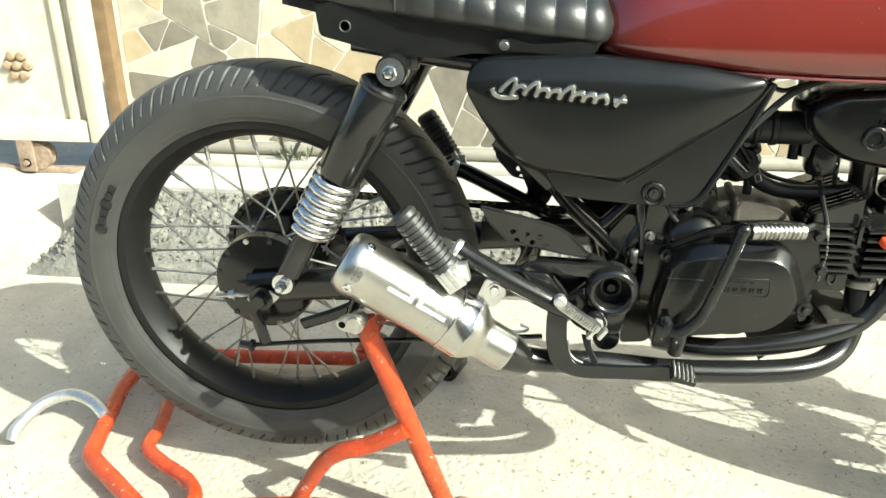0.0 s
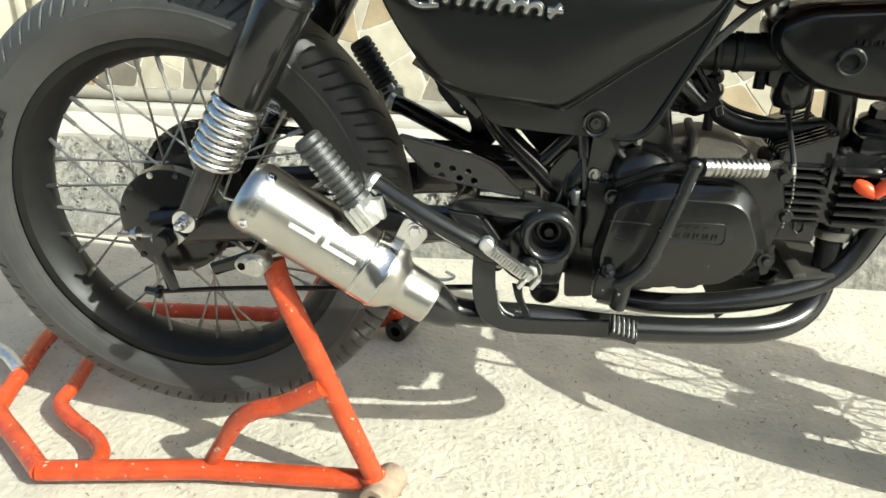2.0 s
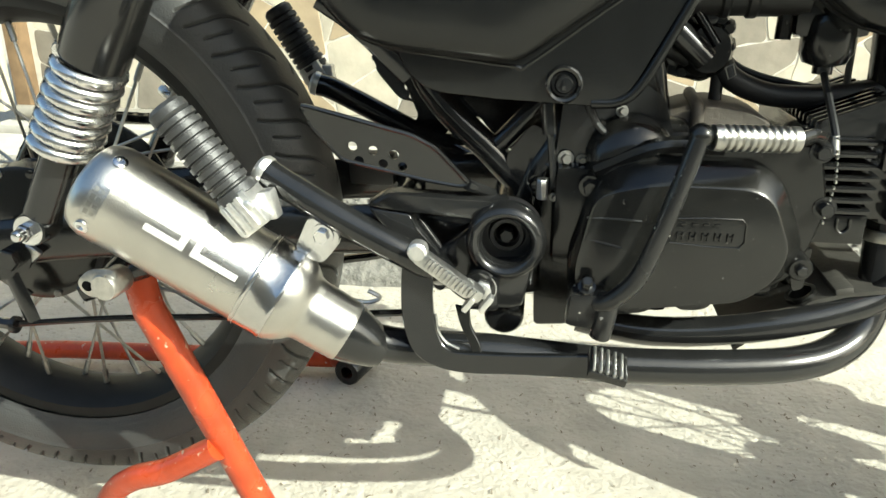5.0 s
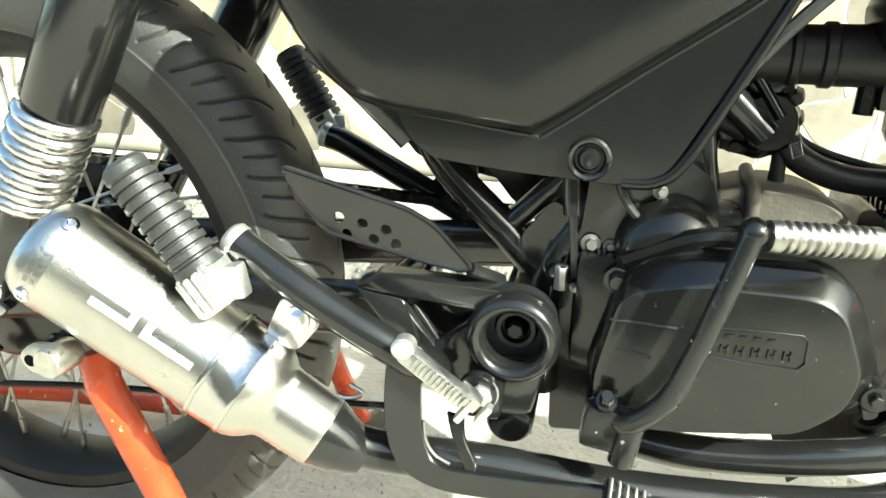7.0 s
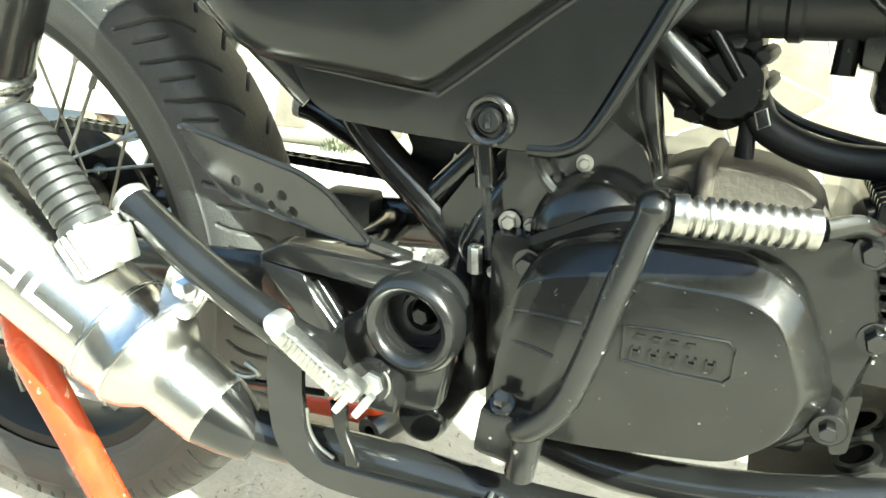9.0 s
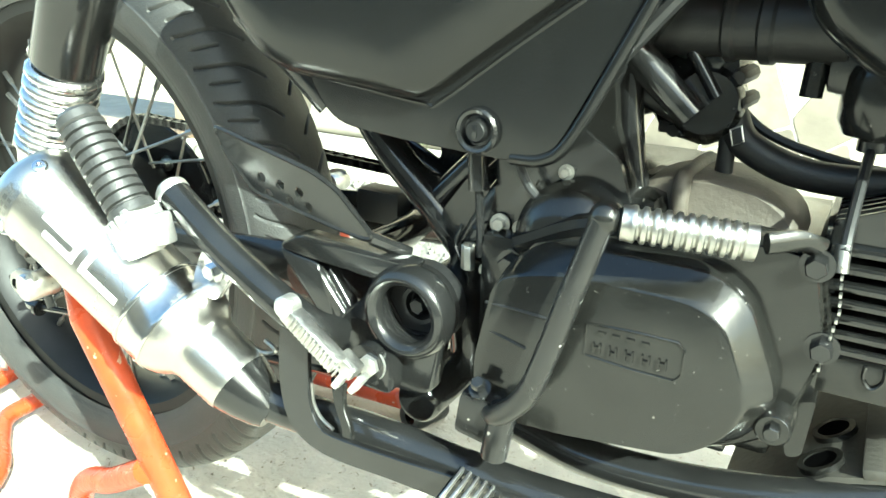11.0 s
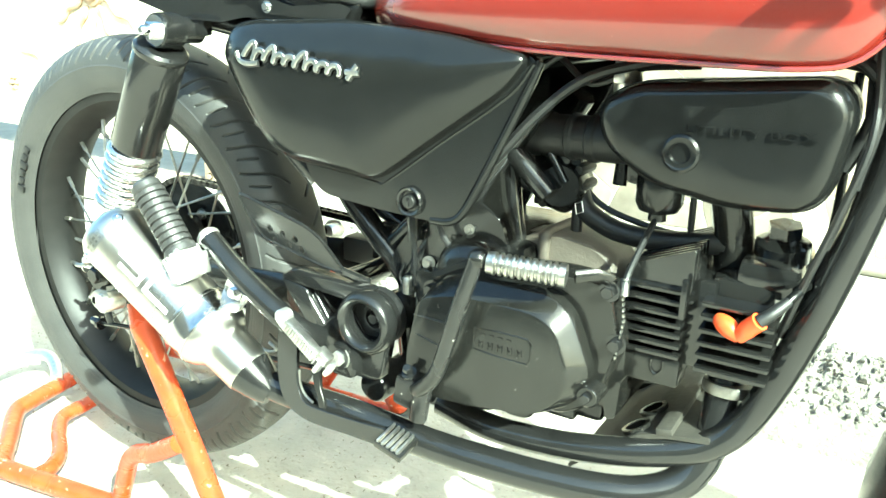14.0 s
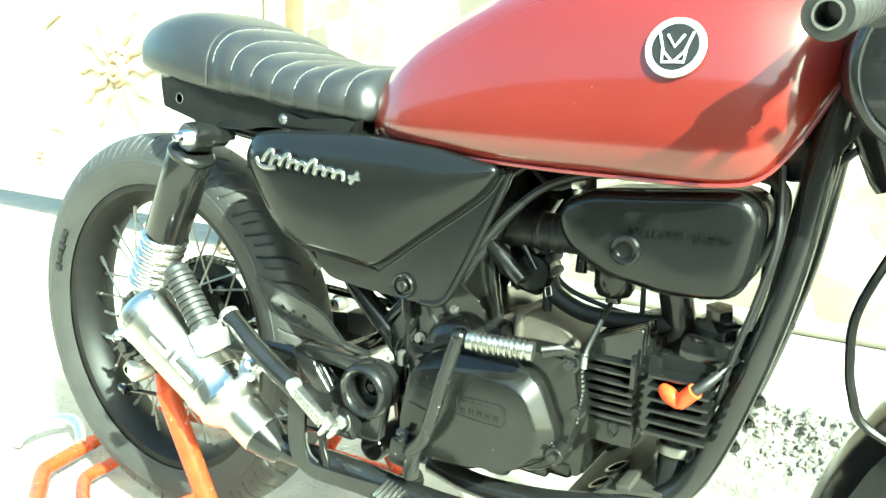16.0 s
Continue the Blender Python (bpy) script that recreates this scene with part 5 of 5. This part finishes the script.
# kick starter
kick = part("kick_starter", join(tube([(0.556, -0.150, 0.377), (0.566, -0.160, 0.379), (0.586, -0.166, 0.402), (0.598, -0.168, 0.435), (0.608, -0.168, 0.470), (0.621, -0.164, 0.516)], 0.0072, 12),
                                 block((0.551, -0.142, 0.369), (0.031, 0.034, 0.031), 0.005, (0, 8, 0)), tube([(0.569, -0.156, 0.384), (0.566, -0.157, 0.365), (0.563, -0.156, 0.347)], 0.0088, 14, 4)), M_CHIPPED, bike, "black kick starter lever with a ribbed bright sleeve")
part("knuckle", lathe([(0, -0.0105), (0.005, -0.009), (0.0085, -0.005), (0.0095, 0), (0.0085, 0.005), (0.005, 0.009), (0, 0.0105)], (0.622, -0.161, 0.517), (0, 1, 0), 18), M_CASE, kick)
pr = [(0.006, 0), (0.0095, 0.001), (0.0095, 0.004)]
for i in range(10):
    t = 0.005 + i * 0.0056
    pr += [(0.0099, t + 0.0006), (0.0101, t + 0.0016), (0.0099, t + 0.0030), (0.0080, t + 0.0038), (0.0080, t + 0.0050)]
pr += [(0.0098, 0.0615), (0.0098, 0.067), (0.005, 0.068)]
part("sleeve", lathe(pr, (0.629, -0.160, 0.5155), (0.955, 0.24, -0.05), 24), M_SLEEVE, kick, "ribbed bright metal sleeve")
part("kick_bolt", bolt((0.550, -0.154, 0.390), (0, -0.5, 0.8), 0.0048, 0.008), M_FRAME, kick)
part("clutch_arm", tube([(0.698, -0.135, 0.510), (0.712, -0.124, 0.511), (0.722, -0.114, 0.506)], 0.005, 10, 4, flat=(0.0035, 0.006)), M_CASE, eng)

# utility box over the engine
BO = [(0.689, 0.648), (0.696, 0.617), (0.735, 0.588), (0.80, 0.576), (0.857, 0.580), (0.872, 0.600), (0.880, 0.658), (0.866, 0.679), (0.72, 0.667)]
box = part("utility_box", plate(BO, [(-0.030, 0.004), (-0.034, 0), (-0.094, 0), (-0.103, 0.003), (-0.1085, 0.009), (-0.110, 0.016), (-0.1105, 0.04)], 0.018), M_SATIN, bike, "satin black moulded utility box")
part("box_seam", loft([[(p[0], y, p[1]) for p in inset(rounded(BO, 0.018), -0.0015)] for y in (-0.088, -0.091)], caps=True), M_SATIN, box)
part("box_boss", lathe([(0.0, 0.001), (0.007, 0.001), (0.008, 0.0035), (0.0105, 0.0035), (0.0125, 0.0045), (0.0145, 0.003), (0.015, 0.0)], (0.765, -0.110, 0.6165), (0, -1, 0), 32), M_SATIN, box)


def raised_text(words, place, size, depth, mat, parent, stretch=1.0, slope=0.0):
    cu = bpy.data.curves.new("letters", "FONT")
    cu.body, cu.size, cu.extrude, cu.space_character = words, size, depth, 1.12
    tmp = new("tmp", cu)
    bpy.context.view_layer.update()
    me = bpy.data.meshes.new_from_object(tmp)
    bpy.data.objects.remove(tmp)
    m = Matrix.Translation(place) @ Matrix.Rotation(slope, 4, "Y") @ Matrix.Rotation(math.pi / 2, 4, "X") @ Matrix.Diagonal((stretch, 1, 1, 1))
    me.transform(m)
    me.materials.append(mat)
    me.name = "moulded_lettering"
    ob = new("moulded_lettering", me)
    ob.parent = parent
    return ob


raised_text("UTILITY BOX", (0.765, -0.1114, 0.6325), 0.0084, 0.0016, M_SATIN, box, 1.70, -0.02)

# intake, carburettor, hoses and cables
part("intake_hose", lathe([(0.019, 0), (0.0215, 0.006), (0.0195, 0.012), (0.0215, 0.018), (0.0195, 0.024), (0.0215, 0.030), (0.0195, 0.036), (0.0195, 0.052), (0.0218, 0.054), (0.0218, 0.058), (0.0200, 0.060), (0.0200, 0.072), (0.0222, 0.074), (0.0222, 0.080), (0.0206, 0.082), (0.0206, 0.12)], (0.595, -0.036, 0.609), (1, -0.06, 0.02), 24), M_HOSE, bike)
part("carburettor", join(block((0.735, -0.03, 0.60), (0.06, 0.05, 0.05), 0.008), lathe([(0.019, 0), (0.021, -0.006), (0.021, -0.03), (0.017, -0.038), (0.008, -0.041), (0.008, -0.047), (0, -0.047)], (0.735, -0.045, 0.593), (0, 0, 1), 24),
                         tube([(0.700, -0.045, 0.60), (0.699, -0.047, 0.573)], 0.0065, 10, 1)), M_CASE, bike)
relay = part("starter_relay", lathe([(0.0, -0.03), (0.018, -0.028), (0.023, -0.02), (0.023, 0.012), (0.019, 0.018), (0.0, 0.02)], (0.640, -0.03, 0.562), (0.1, -1, 0.1), 20), M_CASE, bike, "black rounded intake fitting")
part("fitting_flange", join(plate([(0.610, 0.598), (0.656, 0.600), (0.660, 0.585), (0.656, 0.577), (0.660, 0.566), (0.656, 0.556), (0.655, 0.541), (0.641, 0.534), (0.630, 0.537), (0.616, 0.539), (0.600, 0.560)], [(-0.005, 0), (-0.030, 0), (-0.036, 0.004), (-0.037, 0.009)], 0.005),
                            block((0.634, -0.036, 0.592), (0.03, 0.012, 0.022), 0.004, (0, 30, 0))), M_CASE, relay)
part("fitting_screw", bolt((0.650, -0.038, 0.552), (0, -1, 0), 0.0035, 0.004), M_SPOKE, relay)
part("fitting_screw", bolt((0.628, -0.038, 0.545), (0, -1, 0), 0.003, 0.004), M_CASE, relay)
for x, z, r in ((0.660, 0.581, 0.0052), (0.6625, 0.566, 0.0048), (0.657, 0.551, 0.0055), (0.645, 0.546, 0.0045), (0.625, 0.545, 0.0052)):
    part("fitting_lug", join(lathe([(r * 0.8, -0.012), (r, -0.008), (r, 0.010), (r * 0.8, 0.012)], (x, -0.03, z), (0.2, 1, 0.1), 8), block((x - 0.006, -0.03, z), (0.014, 0.014, r * 1.6), 0.002)), M_HOSE, relay)
part("drain_stub", tube([(0.655, -0.03, 0.548), (0.656, -0.03, 0.512)], 0.0055, 10, 1), M_HOSE, relay)
part("breather_hose", tube([(0.655, -0.028, 0.556), (0.666, -0.03, 0.539), (0.696, -0.03, 0.526), (0.733, -0.03, 0.524), (0.77, -0.03, 0.528), (0.802, -0.03, 0.532)], 0.0100, 12), M_HOSE, bike)
part("hose_clip", tube([(0.664, -0.044, 0.552), (0.667, -0.046, 0.543), (0.661, -0.047, 0.540), (0.658, -0.045, 0.549)], 0.0007, 6, 1, closed=True), M_ZINC, bike)
cables = [
    [(0.655, -0.02, 0.562), (0.675, -0.02, 0.546), (0.706, -0.02, 0.536), (0.752, -0.02, 0.530), (0.80, -0.02, 0.54)],
    [(0.602, -0.105, 0.59), (0.64, -0.10, 0.635), (0.68, -0.09, 0.668), (0.74, -0.07, 0.685)],
    [(0.585, -0.10, 0.60), (0.62, -0.10, 0.655), (0.66, -0.09, 0.69)],
    [(0.735, -0.047, 0.549), (0.734, -0.07, 0.535), (0.733, -0.10, 0.515), (0.733, -0.111, 0.505)],
    [(0.655, -0.03, 0.60), (0.652, -0.03, 0.50)],
    [(0.76, -0.03, 0.60), (0.762, -0.03, 0.52)],
    [(0.885, -0.075, 0.70), (0.89, -0.09, 0.64), (0.878, -0.09, 0.58), (0.862, -0.08, 0.52), (0.85, -0.06, 0.47)],
    [(0.88, -0.06, 0.70), (0.885, -0.065, 0.62), (0.872, -0.07, 0.55)],
    [(0.82, -0.06, 0.685), (0.87, -0.075, 0.69), (0.892, -0.08, 0.66), (0.885, -0.08, 0.60)],
    [(0.64, -0.06, 0.68), (0.67, -0.06, 0.66), (0.71, -0.06, 0.675), (0.76, -0.06, 0.68)],
    [(0.54, -0.1, 0.535), (0.552, -0.102, 0.51), (0.575, -0.1, 0.49)],
]
for pts in cables:
    part("cable", tube(pts, 0.003 if pts[0][0] != 0.602 else 0.0045, 8), M_HOSE, bike)
part("overflow_hose", tube([(0.850, -0.06, 0.694), (0.861, -0.06, 0.690), (0.878, -0.062, 0.686), (0.887, -0.062, 0.675), (0.888, -0.062, 0.660), (0.884, -0.062, 0.638), (0.873, -0.06, 0.611)], 0.0058, 10), M_HOSE, bike)
part("wiring_loom", join(tube([(0.55, -0.04, 0.66), (0.60, -0.03, 0.63), (0.63, -0.02, 0.59), (0.64, -0.01, 0.56)], 0.009, 10), tube([(0.54, -0.05, 0.56), (0.59, -0.05, 0.57), (0.64, -0.04, 0.55)], 0.008, 10)), M_HOSE, bike)
part("battery_tray", block((0.50, 0.0, 0.60), (0.15, 0.15, 0.12), 0.01), M_SATIN, bike)
part("air_filter_box", block((0.40, 0.0, 0.63), (0.10, 0.13, 0.09), 0.012), M_SATIN, bike)

# clamps and tabs along the far down tube
for x, z, r in ((0.866, 0.442, 0.005), (0.859, 0.415, 0.004), (0.846, 0.384, 0.005), (0.886, 0.53, 0.004)):
    part("tube_tab", join(block((x, 0.05, z), (0.016, 0.012, 0.014), 0.003, (0, 20, 0)), bolt((x + 0.006, 0.043, z), (0.3, -1, 0), r, 0.006)), M_FRAME, bike)

# front end
for s in (-1, 1):
    part("head_gusset", plate([(0.868, 0.688), (0.893, 0.682), (0.915, 0.70), (0.945, 0.74), (0.955, 0.80), (0.93, 0.80), (0.905, 0.765), (0.890, 0.72)], [(s * 0.026, 0), (s * 0.036, 0), (s * 0.038, 0.002)], 0.008), M_FRAME, bike)
HEAD = Vector((0.945, 0, 0.76))
part("steering_head", lathe([(0.028, -0.08), (0.03, -0.07), (0.03, 0.07), (0.028, 0.08)], HEAD, (-0.42, 0, 0.91), 24), M_FRAME, bike)
for s in (-1, 1):
    leg = part("fork_leg", tube([(0.955, s * 0.085, 0.86), (1.062, s * 0.085, 0.60), (1.24, s * 0.085, 0.30)], 0.0165, 16, 1), M_FRAME, bike)
    part("fork_slider", tube([(1.095, s * 0.085, 0.545), (1.245, s * 0.085, 0.29)], 0.023, 16, 1), M_SATIN, leg)
for z, x in ((0.83, 0.962), (0.70, 1.02)):
    part("fork_yoke", block((x, 0, z), (0.06, 0.23, 0.024), 0.006, (0, 25, 0)), M_FRAME, bike)
FW = Vector((1.255, 0, 0.296))
front = part("front_wheel", rim_mesh(FW, 0.214, 0.030), M_RIM, bike, "black spoked front wheel")
part("tyre", tyre_mesh(FW, 0.296, 0.04, 0.230, 0, 96, 25), M_RUBBER, front)
part("hub", lathe([(0.015, -0.06), (0.06, -0.05), (0.065, -0.03), (0.03, -0.02), (0.03, 0.03), (0.06, 0.04), (0.015, 0.06)], FW, (0, 1, 0), 32), M_CASE, front)
spokes(front, FW, 0.055, 0.206, 0.03)
mud = []
for k in range(25):
    a = math.radians(28 + 150 * k / 24)
    mud.append([FW + Vector(((0.322 + dr) * math.cos(a), y, (0.322 + dr) * math.sin(a))) for y, dr in ((-0.055, -0.03), (-0.052, -0.008), (-0.03, 0.004), (0, 0.008), (0.03, 0.004), (0.052, -0.008), (0.055, -0.03), (0.049, -0.01), (0.028, 0.001), (0, 0.005), (-0.028, 0.001), (-0.049, -0.01))])
part("front_mudguard", loft(mud), M_SATIN, bike)
# the fork and wheel stand turned a little towards the rider's left
STEER = Matrix.Translation(HEAD) @ Matrix.Rotation(radians(7), 4, Vector((-0.42, 0, 0.91))) @ Matrix.Translation(-HEAD)
for ob in [o for o in bike.children if o.name.split(".")[0] in ("fork_leg", "fork_yoke", "front_wheel", "front_mudguard")]:
    for o in (ob, *ob.children):
        o.data.transform(STEER)
LC, LA = (0.984, -0.11, 0.782), (0.50, -0.86, 0.04)
light = part("headlight", lathe([(0.0, -0.070), (0.022, -0.066), (0.040, -0.054), (0.052, -0.034), (0.058, -0.012), (0.060, 0.0)], LC, LA, 40), M_FRAME, bike, "glossy black round headlight, turned with the bars")
part("rim_ring", lathe([(0.060 + 0.0045 * math.cos(k * math.pi / 6), 0.004 + 0.0065 * math.sin(k * math.pi / 6)) for k in range(12)], LC, LA, 48, ring=True), M_FRAME, light)
part("lens", lathe([(0.057, 0.004), (0.045, 0.011), (0.025, 0.0155), (0, 0.017)], LC, LA, 40), M_SMOKED, light)
for s in (-1, 1):
    bar = part("handlebar", tube([(0.965, 0.0, 0.86), (0.962, s * 0.09, 0.86), (0.955, s * 0.18, 0.835), (0.938, s * 0.33, 0.800)], 0.011, 14), M_FRAME, bike)
    a, b = Vector((0.936, s * 0.345, 0.799)), Vector((0.952, s * 0.215, 0.824))
    d = (b - a).normalized()
    pf = [(0.0075, 0.02), (0.0075, 0.0), (0.0125, 0.0), (0.0140, 0.003), (0.0140, 0.008), (0.0128, 0.010)]
    for i in range(9):
        t = 0.011 + i * 0.0115
        pf += [(0.0136, t), (0.0136, t + 0.007), (0.0128, t + 0.008), (0.0128, t + 0.011)]
    pf += [(0.02, 0.118), (0.02, 0.124), (0.012, 0.125)]
    part("hand_grip", lathe(pf, a, d, 28), M_GRIP, bar, "ribbed rubber grip with an open end")
    part("bar_end", lathe([(0.0066, 0.004), (0.0066, -0.0005), (0.0080, -0.0005), (0.0082, 0.003)], a, d, 24, ring=True), M_ZINC, bar)
    part("grip_bore", lathe([(0.0, 0.016), (0.0074, 0.016)], a, d, 20), M_HOLE, bar)
    part("lever", tube([(0.975, s * 0.20, 0.82), (0.985, s * 0.26, 0.812), (0.98, s * 0.34, 0.802)], 0.006, 8, 4, flat=(0.005, 0.008)), M_CHROME, bar)
    part("switch_box", block((0.955, s * 0.195, 0.83), (0.026, 0.026, 0.028), 0.006), M_SATIN, bar)
part("brake_cable", tube([(0.985, -0.19, 0.82), (1.01, -0.12, 0.72), (0.974, -0.08, 0.635), (0.956, -0.08, 0.583), (0.956, -0.08, 0.543), (0.961, -0.08, 0.515), (0.975, -0.075, 0.485), (1.03, -0.07, 0.46)], 0.0042, 8), M_SATIN, bike)
part("clutch_cable", tube([(0.985, 0.19, 0.82), (1.0, 0.10, 0.76), (0.92, 0.04, 0.70), (0.88, 0.0, 0.62)], 0.004, 8), M_HOSE, bike)


# ---- paddock stand ----
stand = thing("paddock_stand", (0.04, 0.09, 0.0), "chipped orange tubular paddock stand lifting the rear wheel", "stand")
RT = 0.0145
part("near_rail", tube([(0.280, -0.118, 0.03), (0.037, -0.131, 0.03), (-0.188, -0.168, 0.03)], RT, 16, 1), M_ORANGE, stand)
part("corner_tube", tube([(-0.186, -0.168, 0.03), (-0.26, -0.11, 0.03), (-0.325, -0.06, 0.032), (-0.338, -0.03, 0.034), (-0.360, 0.06, 0.034), (-0.378, 0.14, 0.034), (-0.378, 0.22, 0.034), (-0.345, 0.262, 0.032), (-0.24, 0.286, 0.03)], RT, 16, 4), M_ORANGE, stand)
part("far_rail", tube([(-0.245, 0.285, 0.03), (0.226, 0.318, 0.03)], RT, 16, 1), M_ORANGE, stand)
part("bent_brace", tube([(-0.118, -0.152, 0.03), (-0.120, -0.125, 0.032), (-0.150, -0.092, 0.032), (-0.205, -0.058, 0.032), (-0.247, -0.022, 0.032), (-0.252, 0.03, 0.034), (-0.272, 0.115, 0.036), (-0.30, 0.19, 0.036), (-0.36, 0.24, 0.034)], 0.012, 14), M_ORANGE, stand)
# the far roller's black stands in for the shadow it lies in
for s, y0, y1, foot_x, worn in ((-1, -0.122, -0.19, 0.278, M_RUST), (1, 0.318, 0.20, 0.224, M_CASE)):
    part("lifting_arm", tube([(foot_x, y0, 0.03), (0.177, y1 * 0.86, 0.350), (0.170, y1 * 0.84, 0.376)], 0.0140, 16, 1), M_ORANGE, stand)
    mid = Vector((foot_x, y0, 0.03)).lerp(Vector((0.162, y1, 0.378)), 0.50)
    part("arched_brace", tube([(0.04, y0 - s * 0.0, 0.03), (0.065, y0 + s * 0.008, 0.075), (0.095, y0 + s * 0.018, 0.125), (0.125, y0 + s * 0.026, 0.152), (0.165, y0 + s * 0.031, 0.170), mid], 0.0125, 14), M_ORANGE, stand)
    part("roller", lathe([(0.010, -0.020), (0.010, -0.032), (0.014, -0.034), (0.0205, -0.033), (0.022, -0.029), (0.022, 0.026), (0.020, 0.03), (0.010, 0.03), (0.010, -0.020)], (foot_x + 0.010, y0, 0.0225), (0.3, 1, 0), 28, ring=True), worn, stand, "worn steel roller foot, the far one coloured black for shade")
    part("spool", lathe([(0.006, -0.014), (0.0105, -0.014), (0.0115, -0.012), (0.0115, 0.010), (0.0105, 0.012), (0.006, 0.012)], (0.168, y1 + s * 0.004, 0.388), (0.1, 1, 0), 24), M_ZINC, stand)
    tab = part("spool_tab", plate([(0.178, 0.403), (0.152, 0.401), (0.141, 0.389), (0.150, 0.377), (0.174, 0.379)], [(y1 + s * 0.010, 0), (y1 + s * 0.0135, 0), (y1 + s * 0.014, 0.0008)], 0.008), M_ZINC, stand, "bent steel tab with two holes")
    for hx, hr in ((0.151, 0.0042), (0.166, 0.0030)):
        part("tab_hole", lathe([(0.0, 0.0004), (hr, 0.0004), (hr * 1.1, 0.0)], (hx, y1 + s * 0.0141, 0.3875), (0, s, 0), 14), M_HOLE, tab)
    part("weld_bead", lathe([(0.0165, -0.006), (0.0185, 0.0), (0.0165, 0.006)], (foot_x - 0.006, y0, 0.042), (-0.3, 0, 1), 18), M_ORANGE, stand)
part("axle_hook", tube([(0.158, -0.19, 0.388), (0.155, -0.145, 0.392), (0.15, -0.115, 0.392)], 0.008, 10), M_FRAME, stand)
part("axle_hook", tube([(0.158, 0.20, 0.388), (0.155, 0.145, 0.392), (0.15, 0.115, 0.392)], 0.008, 10), M_FRAME, stand)
part("handle", tube([(-0.352, 0.035, 0.045), (-0.385, 0.055, 0.06), (-0.43, 0.065, 0.066), (-0.475, 0.045, 0.056), (-0.498, 0.0, 0.035), (-0.503, -0.012, 0.018)], 0.0105, 14), M_ALU, stand, "curved bright metal tube handle")

# ---- fine chips scattered over the yard ----
rng = np.random.default_rng(12)
all_v, all_f = [], []
for k in range(2600):
    x, y = rng.uniform(-0.9, 1.7), rng.uniform(-0.75, 0.66)
    L, w, a = 0.0016 + 0.0036 * rng.random() ** 2, 0.0005 + 0.0009 * rng.random(), rng.uniform(0, math.pi)
    c, sn, up = math.cos(a), math.sin(a), ground_height(x, y)
    arch = L * rng.uniform(0.15, 0.6)
    for u, v, z in ((-L, -w, 0.0), (-L, w, 0.0), (0.0, w, arch), (0.0, -w, arch), (L, -w * 0.5, 0.0005), (L, w * 0.5, 0.0005)):
        all_v.append((x + u * c - v * sn, y + u * sn + v * c, up + z + 0.0012))
    b = 6 * k
    all_f += [(b, b + 3, b + 2, b + 1), (b + 3, b + 4, b + 5, b + 2)]
chip_mesh = bpy.data.meshes.new("yard_litter")
chip_mesh.from_pydata(all_v, [], all_f)
chip_mesh.materials.append(M_CHIP)
tagged(new("yard_litter", chip_mesh), "tiny dry brown chips strewn over the concrete", "litter", kind="stuff")

# ---- small weed at the wall foot ----
bm = bmesh.new()
rng = random.Random(9)
for k in range(34):
    a, L = rng.uniform(0, 6.28), rng.uniform(0.02, 0.05)
    base = Vector((-0.36 + rng.uniform(-0.05, 0.05), 1.21 + rng.uniform(-0.02, 0.02), LEDGE_Z + 0.02))
    tip = base + Vector((math.cos(a) * L * 0.6, math.sin(a) * L * 0.4, L))
    side = Vector((-math.sin(a), math.cos(a), 0)) * 0.005
    mid = base.lerp(tip, 0.55) + Vector((0, 0, 0.006))
    v = [bm.verts.new(p) for p in (base, mid + side, tip, mid - side)]
    bm.faces.new(v)
tagged(link("weed", bm, M_LEAF), "small green weed growing at the wall foot", "weed", kind="stuff")

# ---- facing stones of the wall ----
rng = random.Random(2)
for poly in stone_face(-0.93, 2.6, 0.20, 1.62, 0.019, 5):
    c = sum(poly) / len(poly)
    k = 1 - 0.0028 / max(0.03, np.mean([np.hypot(*(q - c)) for q in poly]))
    o = [tuple(c + (q - c) * k) for q in poly]
    o = rounded(o, 0.012, 2)
    worn = []
    for a, b in zip(o, o[1:] + o[:1]):
        n = max(1, int(math.hypot(b[0] - a[0], b[1] - a[1]) / 0.03))
        for j in range(n):
            x, z = a[0] + (b[0] - a[0]) * j / n, a[1] + (b[1] - a[1]) * j / n
            worn.append((x + 0.004 * noise.noise(Vector((x * 40, z * 40, 3))), z + 0.004 * noise.noise(Vector((x * 40, z * 40, 8)))))
    o = worn
    if len(o) < 6:
        continue
    d = rng.uniform(-0.001, 0.001)
    bm = loft([[(q[0], y, q[1]) for q in (inset(o, ins) if ins else o)] for y, ins in ((WALL_Y + 0.03, 0), (WALL_Y + 0.02 - d, 0), (WALL_Y + 0.0185 - d, 0.0018))])
    st = part("stone", bm, rng.choices(M_STONES, (4, 4, 2))[0], wall)
